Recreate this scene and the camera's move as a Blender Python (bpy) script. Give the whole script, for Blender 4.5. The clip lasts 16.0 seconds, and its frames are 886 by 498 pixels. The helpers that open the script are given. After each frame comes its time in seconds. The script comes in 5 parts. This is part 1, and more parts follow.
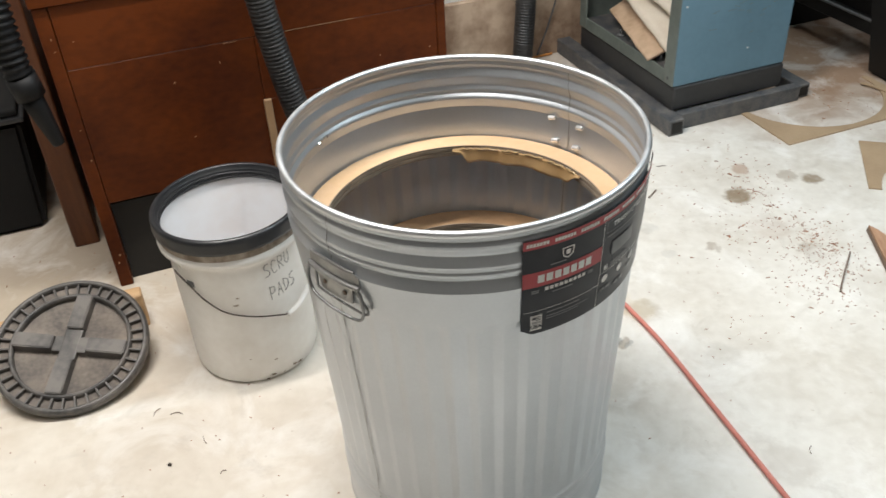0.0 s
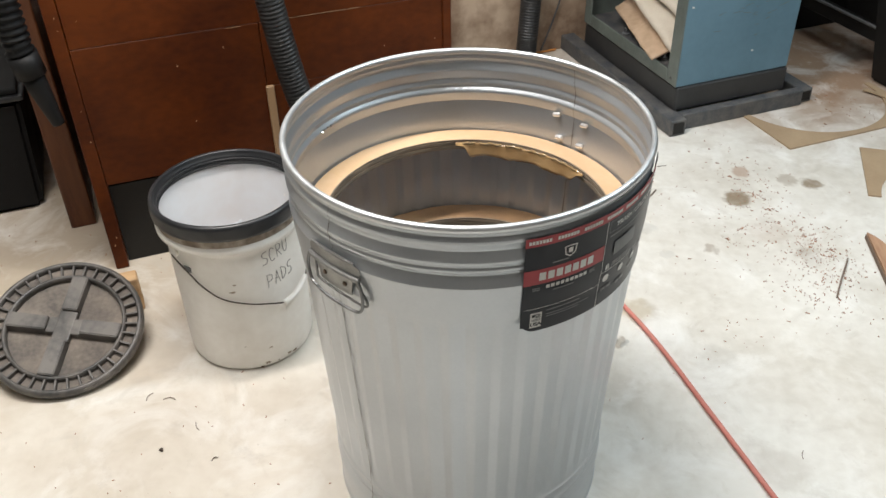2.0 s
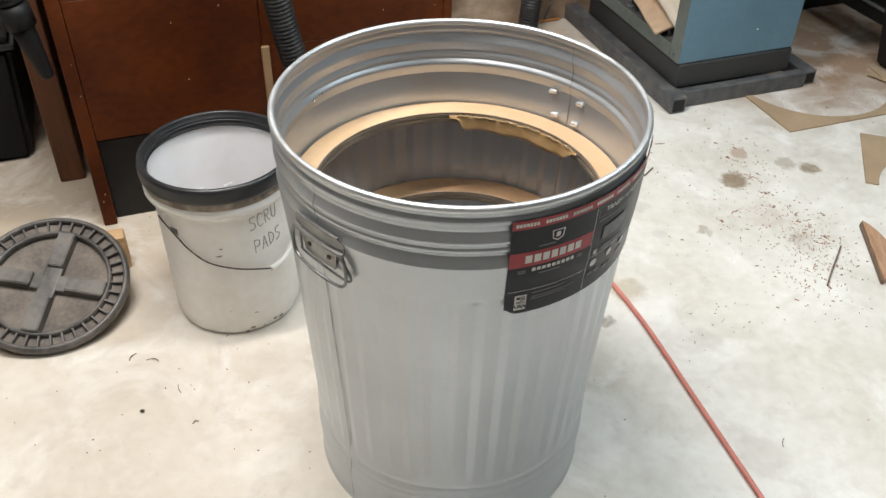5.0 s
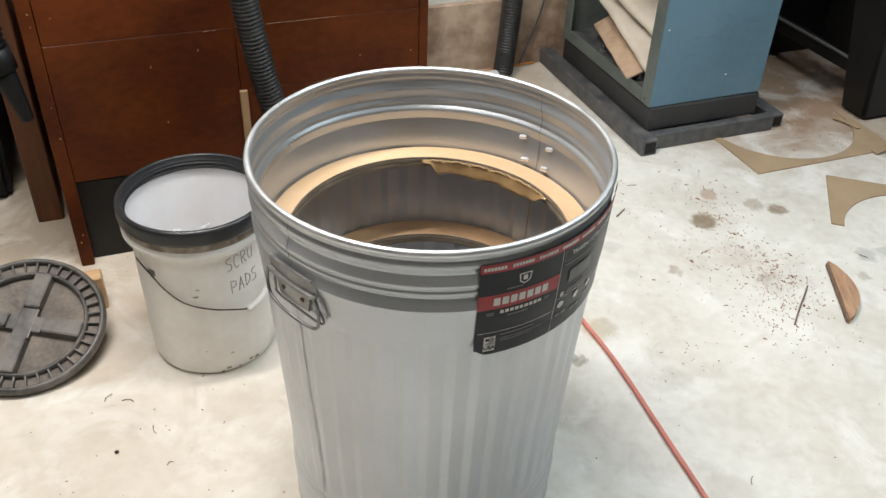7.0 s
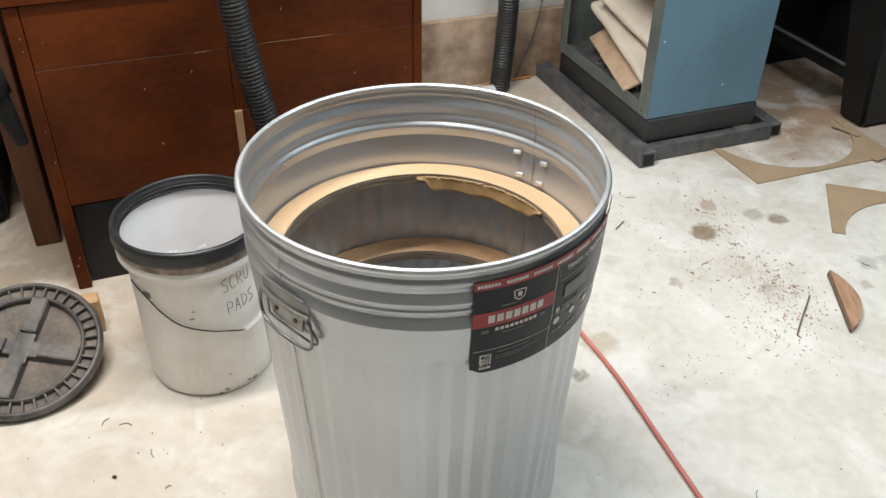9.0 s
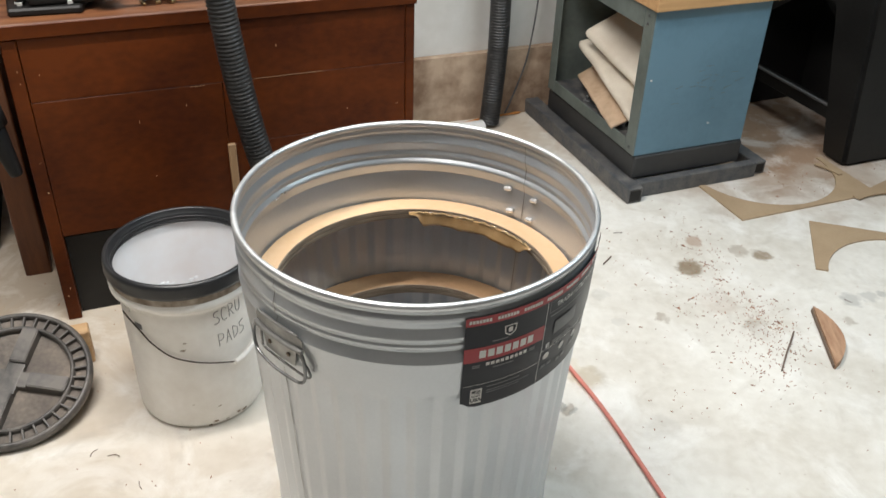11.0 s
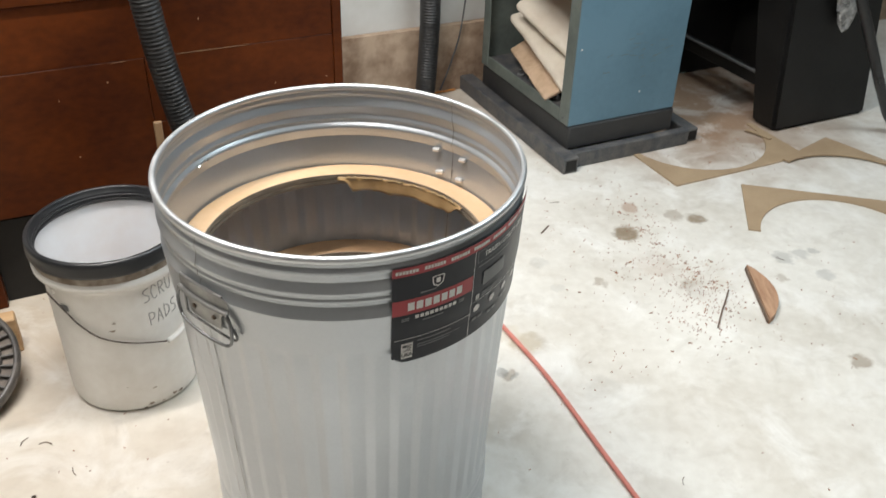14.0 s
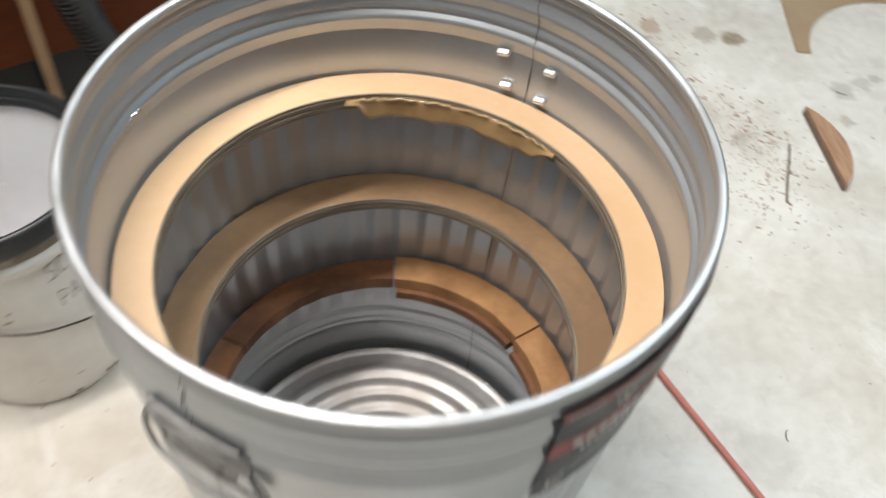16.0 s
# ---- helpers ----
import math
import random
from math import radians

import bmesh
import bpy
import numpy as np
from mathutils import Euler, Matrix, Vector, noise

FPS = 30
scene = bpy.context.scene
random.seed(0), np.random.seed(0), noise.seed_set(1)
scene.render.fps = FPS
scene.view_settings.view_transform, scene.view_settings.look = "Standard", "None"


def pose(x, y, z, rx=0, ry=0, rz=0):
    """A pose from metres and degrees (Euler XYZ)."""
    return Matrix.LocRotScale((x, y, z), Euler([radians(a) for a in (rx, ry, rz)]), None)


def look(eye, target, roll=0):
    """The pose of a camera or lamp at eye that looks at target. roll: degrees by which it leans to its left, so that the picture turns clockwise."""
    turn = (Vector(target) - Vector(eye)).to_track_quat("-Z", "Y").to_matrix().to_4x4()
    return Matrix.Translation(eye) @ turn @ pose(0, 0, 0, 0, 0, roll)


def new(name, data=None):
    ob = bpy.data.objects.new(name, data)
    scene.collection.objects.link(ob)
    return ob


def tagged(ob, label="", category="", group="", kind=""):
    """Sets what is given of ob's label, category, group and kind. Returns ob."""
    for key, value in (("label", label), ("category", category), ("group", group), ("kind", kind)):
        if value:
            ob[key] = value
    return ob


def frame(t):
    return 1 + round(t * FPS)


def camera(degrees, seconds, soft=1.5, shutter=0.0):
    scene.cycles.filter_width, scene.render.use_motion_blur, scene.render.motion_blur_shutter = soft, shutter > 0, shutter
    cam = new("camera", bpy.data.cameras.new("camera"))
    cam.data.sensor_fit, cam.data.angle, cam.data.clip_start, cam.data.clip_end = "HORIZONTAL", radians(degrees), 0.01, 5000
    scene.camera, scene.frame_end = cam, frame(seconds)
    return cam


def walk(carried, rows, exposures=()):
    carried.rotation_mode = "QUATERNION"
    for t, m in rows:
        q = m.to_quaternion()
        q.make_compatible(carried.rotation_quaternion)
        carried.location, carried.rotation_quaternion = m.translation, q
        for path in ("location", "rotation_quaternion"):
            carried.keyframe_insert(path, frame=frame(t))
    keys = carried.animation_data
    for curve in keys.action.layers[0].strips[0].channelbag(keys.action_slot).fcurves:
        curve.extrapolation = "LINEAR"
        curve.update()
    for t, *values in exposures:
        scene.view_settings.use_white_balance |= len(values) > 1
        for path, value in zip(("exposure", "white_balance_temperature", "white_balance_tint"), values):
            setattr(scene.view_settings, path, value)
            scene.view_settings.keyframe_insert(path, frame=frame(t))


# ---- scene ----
cam = camera(53.6, 16.0, shutter=0.5)
PATH = [
    (0, (0.2935, -0.0316, 1.2803), (0.0667, 1.5813, 0.1196), -3.37),
    (0.5, (0.2890, -0.0294, 1.2725), (0.0160, 1.5799, 0.1168), -4.03),
    (1, (0.2994, -0.0191, 1.2719), (0.0306, 1.5855, 0.1087), -4.07),
    (1.5, (0.2885, -0.0278, 1.2611), (0.0828, 1.5748, 0.0824), -1.66),
    (2, (0.2829, -0.0267, 1.2794), (0.0704, 1.5773, 0.1038), -1.23),
    (2.5, (0.2908, -0.0191, 1.2731), (0.0305, 1.5588, 0.0722), -0.27),
    (3, (0.2959, -0.0189, 1.2774), (0.0200, 1.5235, 0.0344), -0.24),
    (3.5, (0.2936, -0.0137, 1.2860), (0.0294, 1.5234, 0.0340), 0.70),
    (4, (0.2789, 0.0014, 1.2763), (0.0523, 1.5452, 0.0251), 1.39),
    (4.2, (0.2813, 0.0059, 1.2757), (0.0720, 1.4865, 0.0791), 1.39),
    (6.3, (0.3066, -0.0161, 1.3074), (0.1199, 1.5696, 0.1143), 1.53),
    (6.5, (0.3081, -0.0172, 1.3061), (0.1175, 1.5848, 0.1240), 1.53),
    (7, (0.3082, -0.0166, 1.3110), (0.1449, 1.5925, 0.1346), 2.22),
    (7.5, (0.3123, -0.0188, 1.3152), (0.1189, 1.5961, 0.1513), 1.32),
    (8, (0.3139, -0.0140, 1.3121), (0.1267, 1.6034, 0.1507), 1.83),
    (8.5, (0.3175, -0.0201, 1.3139), (0.1350, 1.6071, 0.1655), 1.51),
    (9, (0.3207, -0.0038, 1.3075), (0.1455, 1.6238, 0.1585), 0.93),
    (9.2, (0.3167, -0.0042, 1.3097), (0.1439, 1.6090, 0.1723), 0.92),
    (11.3, (0.3146, -0.0275, 1.3324), (0.1637, 1.6580, 0.2740), 2.11),
    (11.5, (0.3155, -0.0383, 1.3400), (0.1441, 1.6620, 0.3010), 2.11),
    (12, (0.3630, -0.0464, 1.3227), (0.2332, 1.6698, 0.3039), 1.38),
    (12.5, (0.3836, -0.0528, 1.3149), (0.3004, 1.6612, 0.2877), 0.81),
    (13, (0.3834, -0.0436, 1.3012), (0.3208, 1.6592, 0.2540), 1.31),
    (13.5, (0.3595, -0.0331, 1.2835), (0.3340, 1.6690, 0.2337), 2.17),
    (14, (0.3481, -0.0351, 1.2740), (0.3127, 1.6361, 0.1758), 1.81),
    (14.5, (0.3327, 0.0043, 1.2780), (0.2149, 1.6204, 0.1057), 0.98),
    (14.6, (0.3213, 0.0434, 1.2757), (0.1980, 1.6430, 0.0815), 1.12),
    (15, (0.2516, 0.2782, 1.2420), (0.1855, 1.7989, -0.0554), 1.88),
    (15.4, (0.2224, 0.3551, 1.2236), (0.1726, 1.8304, -0.1259), 2.68),
    (15.5, (0.2126, 0.3598, 1.2200), (0.1858, 1.8058, -0.1615), 3.03),
    (15.7, (0.1863, 0.3937, 1.2053), (0.2032, 1.7799, -0.2363), 2.86),
    (16, (0.1264, 0.5600, 1.1765), (0.3556, 1.8186, -0.3608), 6.42),
]
walk(cam, [(t, look(eye, target, roll)) for t, eye, target, roll in PATH], exposures=((0.0, 0.06), (2.0, 0.02), (13.0, 0.03), (13.6, 0.08), (14.5, 0.03), (15.5, 0.0), (16.0, -0.10)))

# ---------------------------------------------------------------- world and lights
world = bpy.data.worlds.new("world")
scene.world = world
world.use_nodes = True
world.node_tree.nodes["Background"].inputs[0].default_value = (0.9, 0.95, 1.0, 1)
world.node_tree.nodes["Background"].inputs[1].default_value = 0.05

TURN = 27.5  # the workshop's walls run at this angle to the x axis
ROOM = pose(0, 0, 0, 0, 0, TURN)


def at(p, q, z=0.0, turn=0.0):
    """A pose in the workshop's own directions: p along the back wall, q towards it."""
    return ROOM @ pose(p, q, z, 0, 0, turn)


# ---------------------------------------------------------------- materials
def node_mat(name, base, rough=0.5, metal=0.0, dark=None, scale=8.0, mix=0.5, grain=120.0, bump=0.1, stretch=(1, 1, 1),
             rough_var=0.1, detail=6.0, coat=0.0, by_object=0.0, spec=0.5):
    m = bpy.data.materials.new(name)
    m.use_nodes = True
    nt = m.node_tree
    n, l = nt.nodes, nt.links
    b = n["Principled BSDF"]
    tc = n.new("ShaderNodeTexCoord")
    mp = n.new("ShaderNodeMapping")
    mp.inputs["Scale"].default_value = stretch
    l.new(tc.outputs["Object"], mp.inputs["Vector"])
    big = n.new("ShaderNodeTexNoise")
    big.inputs["Scale"].default_value, big.inputs["Detail"].default_value = scale, detail
    fine = n.new("ShaderNodeTexNoise")
    fine.inputs["Scale"].default_value, fine.inputs["Detail"].default_value = grain, 4.0
    l.new(mp.outputs[0], big.inputs["Vector"])
    l.new(mp.outputs[0], fine.inputs["Vector"])
    add = n.new("ShaderNodeMath")
    add.operation = "MULTIPLY_ADD"
    add.inputs[1].default_value = 0.35
    l.new(fine.outputs["Fac"], add.inputs[0])
    l.new(big.outputs["Fac"], add.inputs[2])
    ramp = n.new("ShaderNodeMapRange")
    ramp.inputs["From Min"].default_value, ramp.inputs["From Max"].default_value = 0.5, 0.85
    ramp.inputs["To Max"].default_value = mix
    l.new(add.outputs[0], ramp.inputs["Value"])
    mx = n.new("ShaderNodeMix")
    mx.data_type = "RGBA"
    dark = dark or tuple(c * 0.6 for c in base)
    mx.inputs["A"].default_value, mx.inputs["B"].default_value = (*base, 1), (*dark, 1)
    l.new(ramp.outputs[0], mx.inputs["Factor"])
    colour = mx.outputs["Result"]
    if by_object:
        info = n.new("ShaderNodeObjectInfo")
        hsv = n.new("ShaderNodeHueSaturation")
        mr = n.new("ShaderNodeMapRange")
        mr.inputs["To Min"].default_value, mr.inputs["To Max"].default_value = 1 - by_object, 1 + by_object
        l.new(info.outputs["Random"], mr.inputs["Value"])
        l.new(mr.outputs[0], hsv.inputs["Value"])
        l.new(colour, hsv.inputs["Color"])
        colour = hsv.outputs["Color"]
    l.new(colour, b.inputs["Base Color"])
    rr = n.new("ShaderNodeMapRange")
    rr.inputs["From Min"].default_value, rr.inputs["From Max"].default_value = 0.3, 0.7
    rr.inputs["To Min"].default_value, rr.inputs["To Max"].default_value = max(0.02, rough - rough_var), min(1, rough + rough_var)
    l.new(big.outputs["Fac"], rr.inputs["Value"])
    l.new(rr.outputs[0], b.inputs["Roughness"])
    b.inputs["Metallic"].default_value = metal
    b.inputs["Coat Weight"].default_value = coat
    b.inputs["Specular IOR Level"].default_value = spec
    if bump:
        bp = n.new("ShaderNodeBump")
        bp.inputs["Strength"].default_value, bp.inputs["Distance"].default_value = bump, 0.002
        l.new(fine.outputs["Fac"], bp.inputs["Height"])
        l.new(bp.outputs[0], b.inputs["Normal"])
    return m


def galvanised():
    """Zinc-coated sheet with soft smudges and uneven gloss."""
    m = node_mat("galvanised steel", (0.53, 0.56, 0.59), 0.31, 0.66, dark=(0.45, 0.48, 0.51), scale=6, mix=0.6, grain=200, bump=0, rough_var=0.03)
    return m


def concrete_floor():
    """Worn pale sealed slab: broad blotches, trowel mottling, pits, and a few oil and rust spots."""
    m = node_mat("sealed concrete", (0.77, 0.745, 0.69), 0.5, 0, dark=(0.56, 0.52, 0.455), scale=3.4, mix=0.85, grain=38, bump=0.12, rough_var=0.14, detail=9)
    nt = m.node_tree
    n, l = nt.nodes, nt.links
    b = n["Principled BSDF"]
    tc = [x for x in n if x.type == "TEX_COORD"][0]
    colour = b.inputs["Base Color"].links[0].from_socket
    wob = n.new("ShaderNodeTexNoise")
    wob.inputs["Scale"].default_value, wob.inputs["Detail"].default_value = 34, 5
    l.new(tc.outputs["Object"], wob.inputs["Vector"])
    off = n.new("ShaderNodeVectorMath")
    off.operation = "MULTIPLY_ADD"
    off.inputs[1].default_value = (0.05, 0.05, 0)
    off.inputs[2].default_value = (-0.025, -0.025, 0)
    l.new(wob.outputs["Color"], off.inputs[0])
    pos = n.new("ShaderNodeVectorMath")
    l.new(tc.outputs["Object"], pos.inputs[0])
    l.new(off.outputs[0], pos.inputs[1])
    spots = [(0.808, 2.022, 0.044, 0.9, 0), (1.018, 2.118, 0.034, 0.85, 0), (0.955, 2.127, 0.034, 0.45, 0), (0.939, 1.777, 0.036, 0.5, 0),
             (0.835, 2.16, 0.03, 0.6, 1), (0.709, 1.784, 0.022, 0.5, 0), (1.266, 1.515, 0.03, 0.6, 0), (0.466, 1.418, 0.02, 0.6, 0), (0.52, 1.52, 0.05, 0.3, 0),
             (0.86, 1.87, 0.06, 0.2, 1), (1.21, 1.93, 0.034, 0.4, 2), (1.26, 1.955, 0.028, 0.35, 2), (1.30, 1.975, 0.022, 0.4, 2), (1.30, 1.86, 0.03, 0.35, 2), (1.18, 1.835, 0.020, 0.45, 0), (0.452, 1.425, 0.014, 0.6, 2), (0.485, 1.415, 0.012, 0.5, 2), (0.60, 1.75, 0.02, 0.15, 2), (0.56, 1.86, 0.03, 0.18, 2), (0.75, 1.1, 0.06, 0.2, 0), (0.456, 1.264, 0.07, 0.22, 0), (0.51, 1.527, 0.045, 0.3, 3), (0.468, 1.557, 0.035, 0.2, 3), (0.671, 1.383, 0.05, 0.12, 2)]
    for x, y, r, k, rust in spots:
        d = n.new("ShaderNodeVectorMath")
        d.operation = "DISTANCE"
        d.inputs[1].default_value = (x, y, 0)
        l.new(pos.outputs[0], d.inputs[0])
        f = n.new("ShaderNodeMapRange")
        f.interpolation_type = "SMOOTHSTEP"
        f.inputs["From Min"].default_value, f.inputs["From Max"].default_value = r * 1.05, r * 0.55
        f.inputs["To Max"].default_value = k
        l.new(d.outputs["Value"], f.inputs["Value"])
        mx = n.new("ShaderNodeMix")
        mx.data_type = "RGBA"
        l.new(f.outputs[0], mx.inputs["Factor"])
        l.new(colour, mx.inputs["A"])
        mx.inputs["B"].default_value = ((0.23, 0.165, 0.10, 1), (0.33, 0.19, 0.11, 1), (0.22, 0.22, 0.21, 1), (0.46, 0.36, 0.18, 1))[rust]
        colour = mx.outputs["Result"]
    # sawdust and dirt drifted under the furniture, shade mixed in by bin and cabinet
    sep = n.new("ShaderNodeVectorRotate")
    sep.rotation_type = "Z_AXIS"
    sep.inputs["Angle"].default_value = -radians(TURN)
    l.new(tc.outputs["Object"], sep.inputs["Vector"])
    # the last patch tints the front-left slab for the lamp's warm light
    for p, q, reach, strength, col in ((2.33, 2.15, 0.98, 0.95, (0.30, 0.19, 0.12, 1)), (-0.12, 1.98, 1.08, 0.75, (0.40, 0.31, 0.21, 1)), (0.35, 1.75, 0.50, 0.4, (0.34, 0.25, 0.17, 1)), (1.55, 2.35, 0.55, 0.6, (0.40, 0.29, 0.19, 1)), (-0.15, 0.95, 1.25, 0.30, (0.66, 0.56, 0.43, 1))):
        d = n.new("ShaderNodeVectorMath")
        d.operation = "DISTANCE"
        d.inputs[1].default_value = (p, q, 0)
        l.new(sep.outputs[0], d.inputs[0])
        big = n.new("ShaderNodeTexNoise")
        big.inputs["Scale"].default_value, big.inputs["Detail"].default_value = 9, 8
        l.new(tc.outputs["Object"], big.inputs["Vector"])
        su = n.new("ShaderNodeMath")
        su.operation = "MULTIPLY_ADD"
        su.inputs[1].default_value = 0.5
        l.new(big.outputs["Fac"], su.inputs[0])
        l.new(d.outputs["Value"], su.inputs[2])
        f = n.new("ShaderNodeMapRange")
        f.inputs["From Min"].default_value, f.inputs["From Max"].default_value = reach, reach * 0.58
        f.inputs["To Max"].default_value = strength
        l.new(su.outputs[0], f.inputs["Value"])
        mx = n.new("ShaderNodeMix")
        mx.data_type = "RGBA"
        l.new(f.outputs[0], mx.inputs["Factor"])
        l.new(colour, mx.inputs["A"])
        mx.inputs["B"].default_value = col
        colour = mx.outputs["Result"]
    # worn whiter patches and faint grey scuffs
    for sc, lo, hi, k, col in ((5.5, 0.50, 0.66, 0.55, (0.86, 0.85, 0.82, 1)), (11.0, 0.56, 0.72, 0.5, (0.50, 0.46, 0.40, 1)), (24.0, 0.58, 0.70, 0.35, (0.58, 0.53, 0.45, 1))):
        nz = n.new("ShaderNodeTexNoise")
        nz.inputs["Scale"].default_value, nz.inputs["Detail"].default_value, nz.inputs["Roughness"].default_value, nz.inputs["Distortion"].default_value = sc, 8, 0.62, 0.6
        l.new(tc.outputs["Object"], nz.inputs["Vector"])
        f = n.new("ShaderNodeMapRange")
        f.inputs["From Min"].default_value, f.inputs["From Max"].default_value = lo, hi
        f.inputs["To Max"].default_value = k
        l.new(nz.outputs["Fac"], f.inputs["Value"])
        mx = n.new("ShaderNodeMix")
        mx.data_type = "RGBA"
        l.new(f.outputs[0], mx.inputs["Factor"])
        l.new(colour, mx.inputs["A"])
        mx.inputs["B"].default_value = col
        colour = mx.outputs["Result"]
    # dark flecks ground into the surface
    vo = n.new("ShaderNodeTexNoise")
    vo.inputs["Scale"].default_value, vo.inputs["Detail"].default_value, vo.inputs["Roughness"].default_value = 60, 3, 0.7
    l.new(tc.outputs["Object"], vo.inputs["Vector"])
    f = n.new("ShaderNodeMapRange")
    f.inputs["From Min"].default_value, f.inputs["From Max"].default_value = 0.68, 0.76
    f.inputs["To Max"].default_value = 0.45
    l.new(vo.outputs["Fac"], f.inputs["Value"])
    mx = n.new("ShaderNodeMix")
    mx.data_type = "RGBA"
    l.new(f.outputs[0], mx.inputs["Factor"])
    l.new(colour, mx.inputs["A"])
    mx.inputs["B"].default_value = (0.34, 0.27, 0.20, 1)
    l.new(mx.outputs["Result"], b.inputs["Base Color"])
    return m


def glow(name, colour, strength):
    m = bpy.data.materials.new(name)
    m.use_nodes = True
    b = m.node_tree.nodes["Principled BSDF"]
    b.inputs["Base Color"].default_value = (0.8, 0.8, 0.8, 1)
    b.inputs["Emission Color"].default_value = (*colour, 1)
    b.inputs["Emission Strength"].default_value = strength
    return m


STEEL = galvanised()
# pale glossy beads that imitate lamp reflections in the wet bucket
GLINT = node_mat("wet glint", (0.85, 0.87, 0.90), 0.04, 0.0, dark=(0.8, 0.8, 0.8), scale=30, mix=0.3, bump=0, coat=1.0)
PLATE_STEEL = node_mat("dull hinge zinc", (0.36, 0.36, 0.35), 0.45, 0.8, dark=(0.22, 0.215, 0.21), scale=25, mix=0.7, grain=150, bump=0.05)
DULL_STEEL = node_mat("dusty zinc sheet", (0.56, 0.55, 0.55), 0.45, 0.5, dark=(0.42, 0.38, 0.34), scale=9, mix=0.8, grain=80, bump=0.05)
RIM_STEEL = node_mat("rolled rim steel", (0.64, 0.66, 0.68), 0.44, 0.95, dark=(0.68, 0.69, 0.70), scale=20, mix=0.4, grain=300, bump=0.02)
SEAM = node_mat("seam grime", (0.21, 0.205, 0.195), 0.6, 0.5, scale=30, bump=0)
WIRE = node_mat("zinc wire", (0.26, 0.265, 0.27), 0.42, 1.0, scale=40, bump=0.03)
CHROME = node_mat("chromed steel", (0.75, 0.76, 0.78), 0.12, 1.0, dark=(0.55, 0.55, 0.56), scale=15, mix=0.3, bump=0.01, rough_var=0.05)
BRASS = node_mat("dull brass wire", (0.45, 0.32, 0.16), 0.38, 0.9, dark=(0.28, 0.20, 0.11), scale=30, mix=0.6, bump=0.02)
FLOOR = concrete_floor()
CABINET = node_mat("red-brown stained wood", (0.106, 0.0245, 0.0042), 0.46, 0, dark=(0.044, 0.0092, 0.0022), scale=3.2, mix=1.0, grain=45, bump=0.03, stretch=(1.0, 2.2, 1.6), rough_var=0.1, by_object=0.05, spec=0.14)
CABINET_TOP = node_mat("worn wooden top", (0.20, 0.080, 0.030), 0.55, 0, dark=(0.085, 0.026, 0.010), scale=3, mix=0.9, grain=40, bump=0.08, stretch=(1.2, 12, 12))
POST = node_mat("orange-brown wood", (0.14, 0.045, 0.013), 0.5, 0, dark=(0.05, 0.014, 0.005), scale=3, mix=0.8, grain=50, bump=0.08, stretch=(12, 12, 1.2))
PINE = node_mat("bare pine", (0.60, 0.40, 0.22), 0.6, 0, dark=(0.42, 0.25, 0.12), scale=4, mix=0.7, grain=70, bump=0.1, stretch=(1, 14, 14))
BLOCK = node_mat("laminated maple", (0.56, 0.34, 0.16), 0.45, 0, dark=(0.40, 0.22, 0.09), scale=5, mix=0.7, grain=60, bump=0.06, stretch=(1, 12, 12))
PLY = node_mat("plywood face", (0.67, 0.46, 0.285), 0.55, 0, dark=(0.58, 0.36, 0.18), scale=7, mix=0.6, grain=90, bump=0.06)
PLY_EDGE = node_mat("sawn ply edge", (0.34, 0.28, 0.21), 0.7, 0, dark=(0.16, 0.12, 0.09), scale=20, mix=0.9, grain=50, bump=0.2, stretch=(1, 1, 14))
PLY_DULL = node_mat("muted brown plywood", (0.34, 0.205, 0.105), 0.5, 0, dark=(0.20, 0.12, 0.065), scale=7, mix=0.8, grain=90, bump=0.1)
# one wood in two tones: shade put into the red, the orange kept lit
PLY_RED_SHADED = node_mat("shaded reddish plywood", (0.30, 0.125, 0.05), 0.6, 0, dark=(0.13, 0.055, 0.025), scale=14, mix=0.9, grain=70, bump=0.15, by_object=0.2)
PLY_ORANGE_LIT = node_mat("lit orange plywood face", (0.52, 0.28, 0.12), 0.6, 0, dark=(0.30, 0.14, 0.055), scale=14, mix=0.9, grain=70, bump=0.15)
TAPE = node_mat("brown packing tape", (0.44, 0.28, 0.13), 0.16, 0.0, dark=(0.30, 0.17, 0.07), scale=20, mix=0.8, grain=90, bump=0.12, coat=0.6)
HARDBOARD = node_mat("brown hardboard", (0.41, 0.30, 0.19), 0.6, 0, dark=(0.29, 0.20, 0.12), scale=6, mix=0.6, grain=150, bump=0.05)
OFFCUT = node_mat("reddish offcut wood", (0.47, 0.29, 0.18), 0.6, 0, dark=(0.30, 0.155, 0.09), scale=14, mix=0.8, grain=80, bump=0.1, stretch=(10, 1, 10))
SPLINTER = node_mat("grey-brown splinter", (0.19, 0.135, 0.10), 0.8, 0, scale=40, bump=0.2)
BARK = node_mat("dark burnt edge", (0.055, 0.04, 0.03), 0.8, 0, scale=40, bump=0.2)
BLUE = node_mat("blue-grey enamel", (0.108, 0.205, 0.275), 0.42, 0, dark=(0.072, 0.145, 0.195), scale=4, mix=0.7, grain=45, bump=0.06, rough_var=0.1)
GREYGREEN = node_mat("grey-green enamel", (0.14, 0.165, 0.15), 0.5, 0, dark=(0.085, 0.10, 0.09), scale=9, mix=0.8, grain=60, bump=0.08)
BASE_STEEL = node_mat("dark painted steel", (0.046, 0.052, 0.060), 0.55, 0.0, dark=(0.15, 0.14, 0.13), scale=26, mix=0.8, grain=120, bump=0.12)
